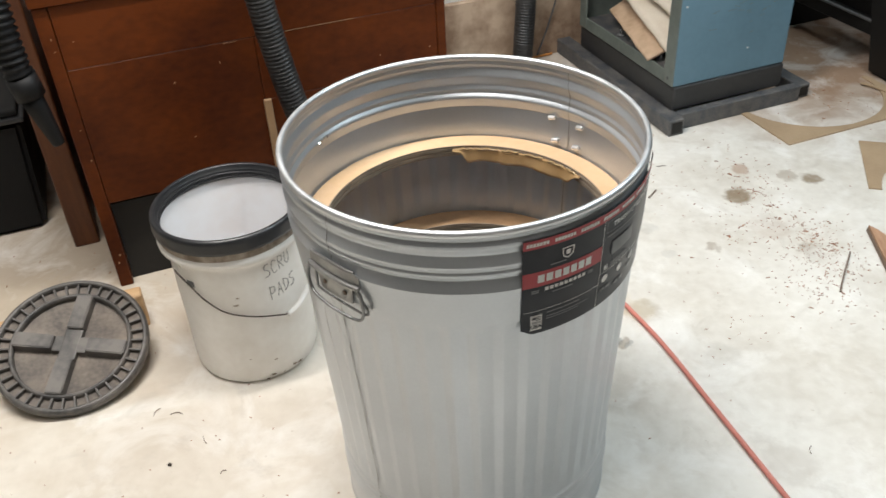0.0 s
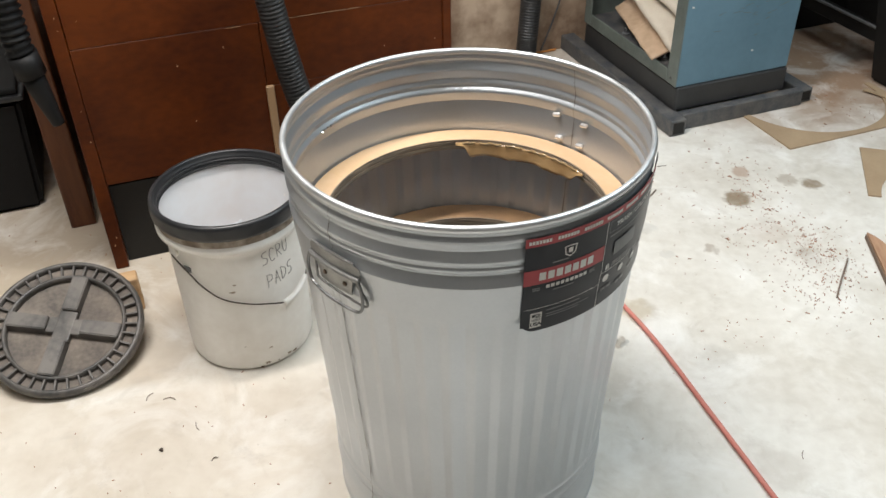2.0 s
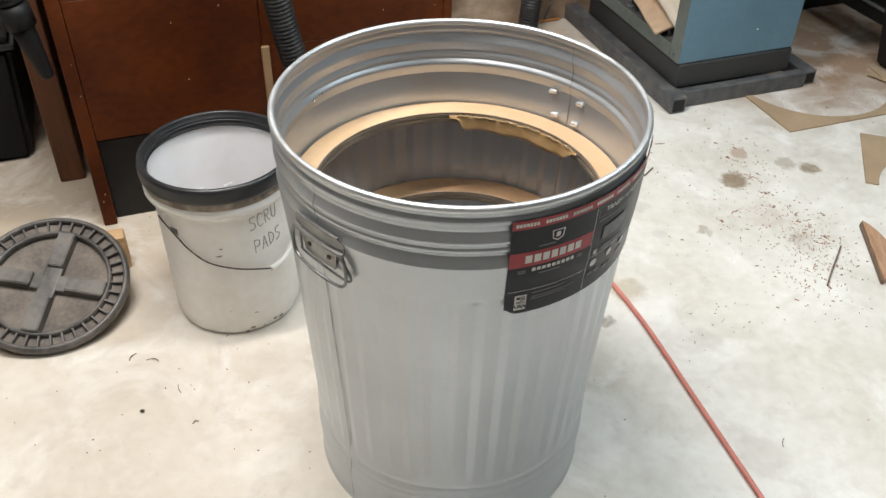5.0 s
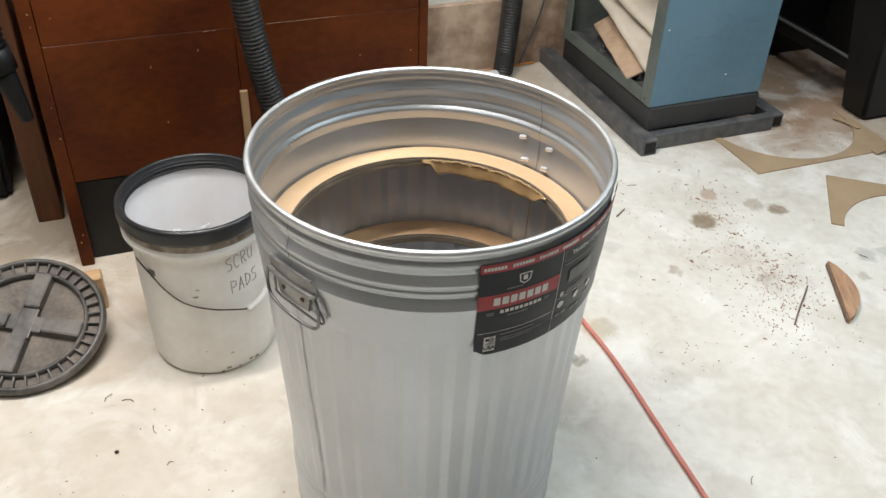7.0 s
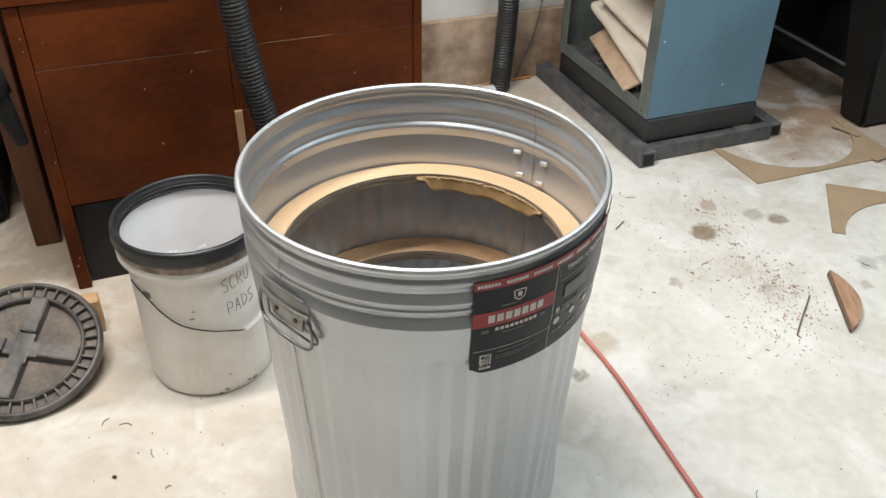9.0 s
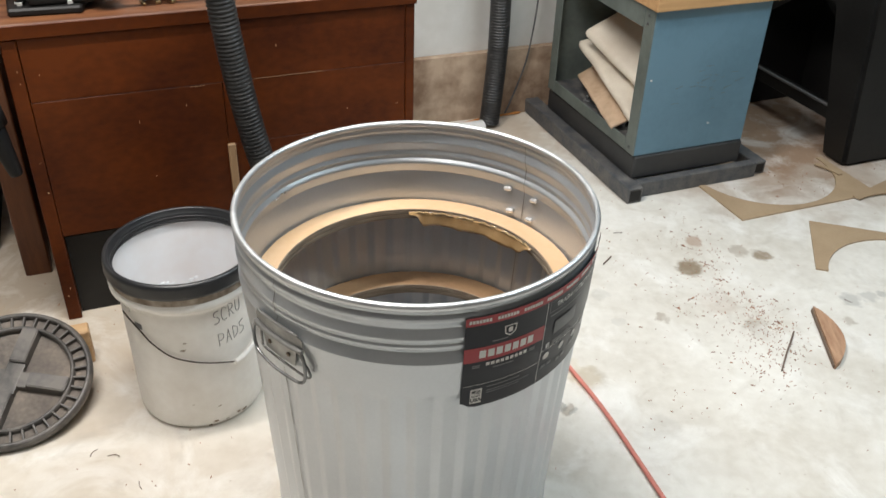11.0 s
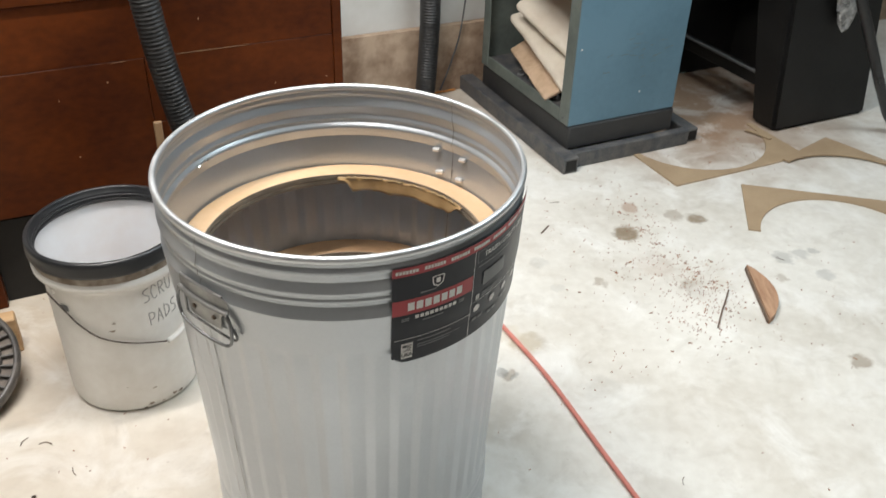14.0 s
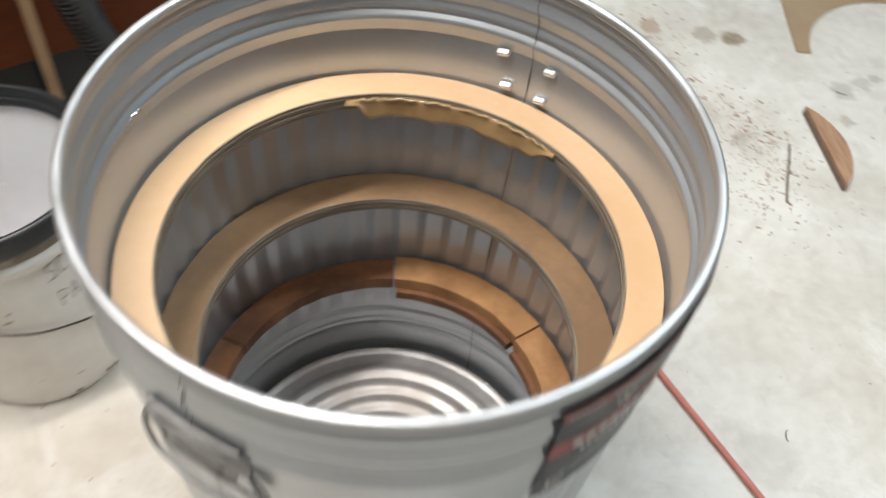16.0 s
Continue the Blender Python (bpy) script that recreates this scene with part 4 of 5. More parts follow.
part("top", box(P0 - 0.004, P1 + 0.004, Q0 - 0.003, Q1, TOP - 0.031, TOP, 0.003), CABINET_TOP, cab, "worn scratched wooden top")
part("top_edge", box(P0 - 0.003, P1 + 0.003, Q0 - 0.006, Q0 - 0.0035, TOP - 0.030, TOP - 0.002, 0.001), CABINET, cab)
part("drawer_front", box(P0 + 0.032, P1 - 0.024, Q0 + 0.001, Q0 + 0.022, 0.5595, TOP - 0.0325, 0.0008), CABINET, cab)
part("door", box(P0 + 0.0315, 0.4985, Q0 + 0.001, Q0 + 0.022, 0.232, 0.5583, 0.0008), CABINET, cab)
part("drawer_front", box(0.500, P1 - 0.0235, Q0 + 0.001, Q0 + 0.022, 0.4075, 0.5583, 0.0008), CABINET, cab)
part("drawer_front", box(0.500, P1 - 0.0235, Q0 + 0.001, Q0 + 0.022, 0.232, 0.4063, 0.0008), CABINET, cab)
part("divider", box(0.495, 0.513, Q0 - 0.010, Q0 + 0.0005, 0.0, 0.410, 0.002), PLY_DULL, cab, "dull bare wood divider strip")
random.seed(3)
chips = [(random.uniform(P0 + 0.05, P1 - 0.04), random.uniform(0.25, 0.69)) for _ in range(10)] + [(P0 + 0.006 + 0.02 * random.random(), random.uniform(0.05, 0.68)) for _ in range(6)]
for x, z in chips:
    w, hgt = random.uniform(0.0005, 0.0013), random.uniform(0.0008, 0.0032)
    b = prism([(-w, -hgt), (w * 0.6, -hgt * 0.7), (w, hgt * 0.4), (-w * 0.4, hgt)], 0, 0.0006)
    part("chip_mark", b, PINE, cab, "pale chipped spot", m=Matrix.Translation((x, Q0 - (0.0002 if x > P0 + 0.032 else 0.0004), z)) @ Matrix.Rotation(radians(90), 4, "X"))
for x0, z0, ln, sl in ((0.43, 0.556, 0.03, 1), (0.57, 0.5588, 0.16, 0.2)):
    part("scratch", box(0, ln, -0.0003, 0.0003, -0.0002, 0.0002, 0), PINE, cab, "pale scratch", m=Matrix.Translation((x0, Q0 + 0.0008, z0)) @ Matrix.Rotation(radians(-sl), 4, "Y"))

# things on the cabinet
base = thing("bench_tool", at(0.72, 1.98, TOP), "black and grey plastic base of a bench tool", "power tool")
b = bmesh.new()
outl = [(-0.21, -0.17), (-0.10, -0.205), (0.05, -0.205), (0.19, -0.175), (0.20, -0.10), (0.18, 0.13), (-0.18, 0.13), (-0.215, -0.10)]
part("foot", prism(outl, 0.0, 0.030, 0.006), BLACK_PLASTIC, base)
part("deck", prism([(x * 0.93, y * 0.92) for x, y in outl], 0.030, 0.052, 0.008), BLACK_PLASTIC, base)
part("grey_cover", lathe([(0.02, 0.075), (0.12, 0.070), (0.155, 0.060), (0.160, 0.052), (0.02, 0.052)], 40, 190, 350, close=True), GREY_CAST, base, "grey curved cover", m=Matrix.Translation((0.0, -0.01, 0.0)))
part("turntable_ring", lathe([(0.16, 0.050), (0.175, 0.058), (0.185, 0.050)], 48, close=True), GREY_CAST, base, "grey curved trim")

part("switch", box(-0.013, 0.013, -0.160, -0.138, 0.0685, 0.082, 0.003, 2), RED_CAST, base, "small orange switch cap")

vise = thing("bench_vise", at(0.185, 1.865, TOP), "dark cast-iron bench vise with a chromed handle bar", "vise")
part("mount", prism([(-0.085, -0.105), (0.055, -0.115), (0.075, -0.03), (0.07, 0.09), (-0.07, 0.09), (-0.09, 0.0)], 0.0, 0.016, 0.004), IRON, vise)
part("body", box(-0.075, 0.128, -0.075, 0.08, 0.0165, 0.15, 0.030, 5), IRON, vise)
part("slide", box(-0.045, 0.085, -0.10, -0.0755, 0.0165, 0.085, 0.010, 3), IRON, vise)
part("screw_boss", lathe([(0.001, -0.012), (0.030, -0.012), (0.031, -0.008), (0.031, 0.0), (0.001, 0.0)], 24), IRON, vise, smooth=True, m=Matrix.Translation((0.108, -0.0756, 0.046)) @ Matrix.Rotation(radians(-90), 4, "X"))
part("screw_end", lathe([(0.001, -0.030), (0.019, -0.030), (0.025, -0.027), (0.027, -0.021), (0.027, -0.004), (0.024, 0.0), (0.001, 0.0)], 28), WIRE, vise, "round steel screw head", smooth=True, m=Matrix.Translation((0.108, -0.088, 0.046)) @ Matrix.Rotation(radians(-90), 4, "X"))
part("handle_bar", sweep([(0.1353, -0.104, 0.044), (0.302, -0.104, 0.036)], 0.0080, 14), CHROME, vise, "long chromed handle bar", smooth=True)
b = bmesh.new()
bmesh.ops.create_uvsphere(b, u_segments=16, v_segments=10, radius=0.011)
part("bar_knob", b, CHROME, vise, "chromed end knob", smooth=True, m=Matrix.Translation((0.305, -0.104, 0.036)))
for x, y in ((-0.06, -0.085), (0.035, -0.095)):
    part("bolt", cyl(0.010, 0.0162, 0.026, 6), CHROME, vise, "bright bolt head", m=Matrix.Translation((x, y, 0)))
for i, (x, y, turn) in enumerate(((0.372, 1.800, 8), (0.415, 1.800, -12))):
    c = thing("small_clamp", at(x, y, TOP, turn), "small metal clamp with rounded grey grips on the cabinet", "clamp", "small clamps")
    for k in (-1, 1):
        part("grip", box(-0.014, 0.014, -0.003, 0.003, -0.020, 0.020, 0.0028, 3), GREY_CAST, c, m=Matrix.Translation((0.004 * k, 0.011 * k, 0.026)) @ Matrix.Rotation(radians(22 * k), 4, "X") @ Matrix.Rotation(radians(14 * k), 4, "Y"))
        part("jaw", sweep([(0.004 * k, 0.006 * k, 0.012), (0.012 * k, -0.010, 0.008), (0.016 * k, -0.026, 0.0045), (0.012 * k, -0.036, 0.0045)], 0.0036, 8), BRASS, c, "bent brassy jaw wire", smooth=True)
    part("pivot", cyl(0.0045, -0.012, 0.012, 12), WIRE, c, m=Matrix.Translation((0, 0, 0.012)) @ Matrix.Rotation(radians(90), 4, "Y"))
blk2 = thing("wood_scrap", at(0.455, 1.835, TOP, 12), "small pale wood scrap on the cabinet", "wood scrap")
part("scrap", box(-0.016, 0.016, -0.010, 0.010, 0.0, 0.013, 0.0015), PINE, blk2)
jars = thing("small_jar", at(0.375, 1.90, TOP), "small grey plastic jar among the clutter", "jar")
part("jar_body", lathe([(0.001, 0), (0.018, 0), (0.020, 0.004), (0.020, 0.045), (0.015, 0.052), (0.001, 0.052)], 24), GREY_CAST, jars, smooth=True)
part("jar_cap", cyl(0.016, 0.0525, 0.066, 20), GREY_CAST, jars)
box2 = thing("small_parts_box", at(0.43, 1.93, TOP, 6), "orange plastic parts box", "box")
part("box_body", box(-0.05, 0.05, -0.035, 0.035, 0.0, 0.045, 0.004), RED_CAST, box2)
part("box_lid", box(-0.051, 0.051, -0.036, 0.036, 0.0455, 0.055, 0.003), BLACK_PLASTIC, box2)
can2 = thing("paint_tin", at(0.115, 1.985, TOP), "orange tin at the back of the bench", "tin")
part("tin_body", lathe([(0.001, 0), (0.035, 0), (0.036, 0.003), (0.036, 0.085), (0.034, 0.088), (0.001, 0.088)], 28), RED_CAST, can2, smooth=True)
part("tin_rim", lathe([(0.034, 0.087), (0.038, 0.087), (0.038, 0.091), (0.034, 0.091)], 28, close=True), CHROME, can2)

# wooden post and black bin beside the cabinet
post = thing("bench_end", ROOM, "orange-brown wooden bench end beside the cabinet", "bench end")
part("front_post", box(-0.022, 0.040, 1.945, 2.008, 0.0, 0.95, 0.003), POST, post)
# added board, fills the shaded gap between post and cabinet
part("gap_board", box(-0.016, 0.036, 2.009, 2.47, 0.0, 0.95, 0.002), POST, post)
bn = thing("storage_bin", at(-0.332, 2.27), "black plastic storage bin with a lipped rim", "storage bin")
b = bmesh.new()
lo = [b.verts.new((x * 0.245, y * 0.182, 0)) for x, y in ((-1, -1), (1, -1), (1, 1), (-1, 1))]
hi = [b.verts.new((x * 0.268, y * 0.20, 0.32)) for x, y in ((-1, -1), (1, -1), (1, 1), (-1, 1))]
b.faces.new(lo[::-1])
b.faces.new(hi)
for i in range(4):
    b.faces.new((lo[i], lo[(i + 1) % 4], hi[(i + 1) % 4], hi[i]))
bmesh.ops.bevel(b, geom=b.edges[:], offset=0.014, segments=3, affect="EDGES")
part("tub", b, BIN_BLACK, bn, smooth=False)
part("lip", box(-0.282, 0.282, -0.212, 0.212, 0.3205, 0.334, 0.005, 2), BLACK_PLASTIC, bn, "dusty grey lid edge")
part("lid", box(-0.27, 0.27, -0.20, 0.20, 0.3345, 0.352, 0.006, 2), BIN_BLACK, bn)

# ---------------------------------------------------------------- hoses
def room_pts(rows):
    return [ROOM @ Vector(r) for r in rows]


h1 = thing("dust_hose", Matrix.Identity(4), "grey-black corrugated dust hose hanging before the cabinet", "hose", "dust hoses")
part("corrugated_tube", sweep(room_pts([(0.480, 1.62, 1.15), (0.490, 1.625, 0.95), (0.497, 1.63, 0.84), (0.507, 1.63, 0.72), (0.527, 1.63, 0.56), (0.556, 1.63, 0.40), (0.600, 1.63, 0.24), (0.665, 1.63, 0.11), (0.76, 1.63, 0.045), (0.92, 1.62, 0.036)]), 0.0280, 18, ridge=0.0022, pitch=0.0090), HOSE, h1, smooth=True)
h2 = thing("dust_hose", Matrix.Identity(4), "dark grey corrugated dust hose standing by the wall", "hose", "dust hoses")
part("corrugated_tube", sweep(room_pts([(1.50, 2.42, 1.30), (1.505, 2.42, 0.60), (1.507, 2.42, 0.30), (1.497, 2.42, 0.10), (1.490, 2.42, 0.012)]), 0.0335, 18, ridge=0.0022, pitch=0.010), HOSE, h2, smooth=True)
h3 = thing("vacuum_hose", Matrix.Identity(4), "black ribbed vacuum hose with a tapered nozzle, hanging", "hose")
part("corrugated_tube", sweep(room_pts([(0.030, 1.72, 1.05), (0.020, 1.71, 0.85), (0.016, 1.70, 0.70), (0.016, 1.70, 0.60), (0.021, 1.70, 0.566)]), 0.027, 18, ridge=0.0035, pitch=0.015), VAC_BLACK, h3, smooth=True)
part("cuff", sweep(room_pts([(0.019, 1.70, 0.575), (0.026, 1.70, 0.528)]), 0.031, 18), VAC_BLACK, h3, smooth=True)
tip = lathe([(0.001, 0), (0.024, 0), (0.022, -0.03), (0.014, -0.115), (0.013, -0.120), (0.001, -0.120)], 18)
part("nozzle", tip, VAC_BLACK, h3, smooth=True, m=ROOM @ Matrix.Translation((0.025, 1.70, 0.530)) @ Matrix.Rotation(radians(-11), 4, "Y"))

# a pale roll lying between the cabinet and the wall hose
roll = thing("paper_roll", at(1.315, 2.345, 0.031, 0), "white rolled sheet lying on the floor by the wall", "roll")
part("tube", lathe([(0.018, -0.12), (0.028, -0.12), (0.030, -0.117), (0.030, 0.117), (0.028, 0.12), (0.018, 0.12)], 28, close=True), LABEL_WHITE, roll, smooth=True, m=Matrix.Rotation(radians(90), 4, "Y"))

# ---------------------------------------------------------------- the blue tool stand
st = thing("tool_stand", at(0, 0), "blue-grey steel tool stand with an open side and wooden top", "tool stand")
A0, A1, B0, B1, Z0, Z1 = 1.703, 2.100, 1.834, 2.40, 0.128, 0.575
part("front_panel", box(A0 + 0.002, A1, B0, B0 + 0.012, Z0, Z1, 0.004, 2), BLUE, st, "blue-grey enamelled panel")
part("far_panel", box(A1 - 0.012, A1, B0 + 0.0125, B1, Z0, Z1, 0.002), GREYGREEN, st)
part("back_panel", box(A0, A1 - 0.0125, B1 - 0.012, B1, Z0, Z1, 0.002), GREYGREEN, st)
part("corner_post", box(A0 - 0.002, A0 + 0.003, B0 + 0.001, B0 + 0.050, Z0, Z1, 0.002), GREYGREEN, st, "grey-green steel corner strip")
part("corner_post", box(A0 - 0.002, A0 + 0.003, B1 - 0.045, B1, Z0, Z1, 0.002), GREYGREEN, st, "grey-green steel corner strip")
part("top_rail", box(A0 - 0.002, A0 + 0.003, B0 + 0.0505, B1 - 0.0455, Z1 - 0.062, Z1, 0.002), GREYGREEN, st, "grey-green steel rail")
part("bottom_rail", box(A0 - 0.002, A0 + 0.003, B0 + 0.0505, B1 - 0.0455, Z0, Z0 + 0.042, 0.002), GREYGREEN, st, "grey-green steel rail")
part("shelf", box(A0 + 0.004, A1 - 0.013, B0 + 0.013, B1 - 0.013, Z0 + 0.01, Z0 + 0.025, 0), BASE_STEEL, st)
for y, z in ((B0 + 0.028, Z1 - 0.02), (B0 + 0.030, Z1 - 0.045), (B0 + 0.028, Z0 + 0.02), (B1 - 0.02, Z1 - 0.03)):
    part("rivet", cyl(0.0045, 0, 0.003, 12, 0.001), BASE_STEEL, st, m=Matrix.Translation((A0 - 0.0015, y, z)) @ Matrix.Rotation(radians(-90), 4, "Y"))
part("plinth", box(A0 + 0.003, A1 + 0.004, B0 - 0.004, B1, 0.050, 0.127, 0.010, 3), BLACK_STEEL, st, "black steel plinth")
for x, y, w in ((1.665, 1.775, 0.052), (2.160, 1.812, 0.046)):
    part("skid_rail", box(x, x + w, y, 2.505, 0.0, w, 0.003), BASE_STEEL, st, "square steel skid tube")
    # the tube is solid; a black patch gives the shade of its hollow end
    part("mouth_shade", box(x + 0.008, x + w - 0.008, y - 0.0012, y + 0.001, 0.008, w - 0.008, 0), IRON, st, "black patch painted as the shaded hollow of the tube")
part("cross_rail", box(1.7175, 2.1595, 1.800, 1.829, 0.0, 0.052, 0.003), BASE_STEEL, st, "steel cross rail")
random.seed(14)
for i in range(22):
    x, z, ln = random.gauss(1.93, 0.07), random.gauss(0.33, 0.035), random.uniform(0.010, 0.035)
    part("scratch", box(-ln / 2, ln / 2, -0.0004, 0.0004, -0.0005, 0.0005, 0), GREYGREEN, st, "dark rubbed scratch", m=Matrix.Translation((x, B0 - 0.0002, z)) @ Matrix.Rotation(radians(random.gauss(-6, 9)), 4, "Y"))
for x, z in ((1.955, 0.205), (1.722, 0.37)):
    part("paint_chip", box(-0.003, 0.003, -0.0005, 0.0005, -0.002, 0.002, 0), LABEL_WHITE, st, "pale paint chip", m=Matrix.Translation((x, B0 - 0.0003, z)))
top = thing("butcher_block", at(0, 0), "pale laminated wooden top on the blue stand", "worktop")
part("slab", box(1.690, 2.128, 1.816, 2.43, 0.5765, 0.620, 0.003), BLOCK, top)
tl = thing("bench_machine", at(1.925, 1.985, 0.620), "black bench machine with a grey round table", "power tool")
part("foot", lathe([(0.001, 0), (0.125, 0), (0.13, 0.006), (0.13, 0.028), (0.122, 0.036), (0.001, 0.036)], 48), BLACK_PLASTIC, tl, smooth=False)
part("table", lathe([(0.001, 0.0365), (0.118, 0.0365), (0.120, 0.04), (0.120, 0.10), (0.112, 0.11), (0.001, 0.11)], 48), GREY_CAST, tl, "grey round casting")
part("gearbox", box(-0.215, -0.10, -0.075, 0.16, 0.0, 0.13, 0.016, 3), BLACK_PLASTIC, tl)
part("bolt", cyl(0.009, 0, 0.012, 6), CHROME, tl, "bright bolt head", m=Matrix.Translation((-0.13, -0.0755, 0.035)) @ Matrix.Rotation(radians(90), 4, "X"))


def folded_cloth(name, m, w, d, layers, material, label, seed, sag=0.02, bulk=1.0):
    t = thing(name, m, label, "cloth")
    random.seed(seed)
    z = 0.0
    for k in range(layers):
        th = (0.020 + 0.010 * random.random()) * bulk
        b = bmesh.new()
        nx, ny = 16, 14
        ox, oy = random.uniform(-0.012, 0.012), random.uniform(-0.012, 0.012)
        grid = []
        for i in range(nx + 1):
            row = []
            for j in range(ny + 1):
                x, y = (i / nx - 0.5) * w + ox, (j / ny - 0.5) * d + oy
                zz = z + 0.010 * noise.noise((x * 9 + seed, y * 9, k * 1.7)) + sag * ((x / w) ** 2 - 0.1)
                row.append(b.verts.new((x + 0.004 * noise.noise((y * 20, k, seed)), y + 0.005 * noise.noise((x * 20, k, seed + 3)), zz)))
            grid.append(row)
        for i in range(nx):
            for j in range(ny):
                b.faces.new((grid[i][j], grid[i + 1][j], grid[i + 1][j + 1], grid[i][j + 1]))
        o = part("fold", b, material, t, smooth=True)
        so = o.modifiers.new("cloth", "SOLIDIFY")
        so.thickness, so.offset = th * 0.85, 1
        bv = o.modifiers.new("edge", "BEVEL")
        bv.width, bv.segments = th * 0.35, 2
        z += th
    return t


folded_cloth("folded_cloth", ROOM @ pose(1.905, 2.055, 0.390, 20, -22, 3), 0.34, 0.38, 1, CANVAS, "cream folded canvas dust bag lying in the stand", 5, 0.01, 1.5)
folded_cloth("folded_cloth", ROOM @ pose(1.90, 2.085, 0.315, 16, -12, -6), 0.37, 0.42, 1, CANVAS, "cream folded canvas dust bag lying in the stand", 8, 0.01, 1.7)
folded_cloth("paper_bag", ROOM @ pose(1.785, 2.11, 0.215, 9, -30, -14), 0.15, 0.34, 1, PAPER, "tan crumpled paper bag in the stand", 12, 0.01, 0.6)
random.seed(21)
for i in range(6):
    hw = thing("hardware_bit", at(1.735 + 0.03 * random.random(), 1.92 + 0.055 * i, Z0 + 0.0255, random.uniform(0, 180)), "small loose metal fitting on the stand's shelf", "fitting", "loose fittings")
    part("stem", cyl(0.006, 0.0, 0.022 + 0.01 * random.random(), 10), CHROME if i % 2 else GREY_CAST, hw)
    part("flange", cyl(0.013, 0.0, 0.006, 10), GREY_CAST, hw)

# ---------------------------------------------------------------- the black cast-iron machine
mc = thing("iron_machine", at(0, 0), "black cast-iron machine stand with an arched side opening", "machine")
F0, F1, G0 = 2.486, 2.915, 1.757
bm = bmesh.new()
lo = [bm.verts.new(c) for c in ((F0, G0, 0), (F1, G0, 0), (F1, G0 + 0.10, 0), (F0, G0 + 0.11, 0))]
hi = [bm.verts.new(c) for c in ((F0 - 0.065, G0 + 0.01, 0.66), (F1 - 0.10, G0 + 0.01, 0.66), (F1 - 0.10, G0 + 0.20, 0.66), (F0 - 0.065, G0 + 0.20, 0.66))]
bm.faces.new(lo[::-1]); bm.faces.new(hi)
for i in range(4):
    bm.faces.new((lo[i], lo[(i + 1) % 4], hi[(i + 1) % 4], hi[i]))
bmesh.ops.bevel(bm, geom=bm.edges[:], offset=0.012, segments=2, affect="EDGES")
part("front_leg", bm, IRON, mc)
part("back_leg", box(F0 - 0.03, F1 - 0.05, 2.30, 2.42, 0, 0.66, 0.012, 2), IRON, mc)
part("lower_web", box(F0 + 0.012, F0 + 0.035, G0 + 0.09, 2.31, 0.115, 0.168, 0.004), IRON, mc)
part("web_lip", box(F0 + 0.004, F0 + 0.012, G0 + 0.115, 2.30, 0.160, 0.170, 0.002), GREY_CAST, mc, "worn bright lip")
part("inner_wall", box(F1 - 0.16, F1 - 0.13, G0 + 0.1, 2.31, 0.02, 0.66, 0.002), IRON, mc)
arch = bmesh.new()
ol = [(G0 + 0.10, 0.66), (G0 + 0.10, 0.30)]
for i in range(13):
    a = math.pi * i / 12
    ol.append((2.07 - 0.20 * math.cos(a), 0.36 + 0.16 * math.sin(a)))
ol += [(2.31, 0.30), (2.31, 0.66)]
fr = [arch.verts.new((F0 - 0.02, y, z)) for y, z in ol]
bk = [arch.verts.new((F0 + 0.02, y, z)) for y, z in ol]
k = len(ol)
for i in range(k):
    arch.faces.new((fr[i], fr[(i + 1) % k], bk[(i + 1) % k], bk[i]))
arch.faces.new(fr)
arch.faces.new(bk[::-1])
bmesh.ops.triangulate(arch, faces=[f for f in arch.faces if len(f.verts) > 4])
part("arched_side", arch, IRON, mc)
part("table_casting", box(F0 - 0.10, F1 - 0.02, G0 - 0.02, 2.45, 0.6605, 0.78, 0.012, 2), IRON, mc)
for x, z in ((F0 + 0.02, 0.60), (F0 + 0.06, 0.575), (F0 + 0.10, 0.56)):
    part("bolt", cyl(0.010, 0, 0.012, 12), CHROME, mc, "bright bolt head", m=Matrix.Translation((x - 0.03, G0 + 0.009, z)) @ Matrix.Rotation(radians(90), 4, "X"))
bag = thing("plastic_bag", at(2.66, 1.735, 0.34), "crumpled clear plastic bag hanging on the iron machine", "plastic bag")
b = bmesh.new()
bmesh.ops.create_uvsphere(b, u_segments=20, v_segments=22, radius=0.5)
for v in b.verts:
    f = v.co.z + 0.5
    v.co = Vector((v.co.x * (0.09 + 0.02 * f), v.co.y * 0.035, v.co.z * 0.26 + 0.13))
    nn = noise.noise(v.co * 45) * 0.010 + noise.noise(v.co * 110) * 0.005
    v.co += Vector((nn - 0.03 * f, nn * 0.8, nn * 0.4))
part("film", b, FOIL, bag)
stp = thing("power_cable", Matrix.Identity(4), "thick black cable sagging beside the iron machine", "cable")
part("cable", sweep(room_pts([(2.42, 1.62, 0.80), (2.46, 1.61, 0.65), (2.52, 1.60, 0.52), (2.60, 1.60, 0.40), (2.68, 1.60, 0.28), (2.755, 1.60, 0.17), (2.85, 1.60, 0.05), (2.95, 1.58, 0.017), (3.2, 1.5, 0.017)]), 0.0165, 14), BLACK_PLASTIC, stp, smooth=True)

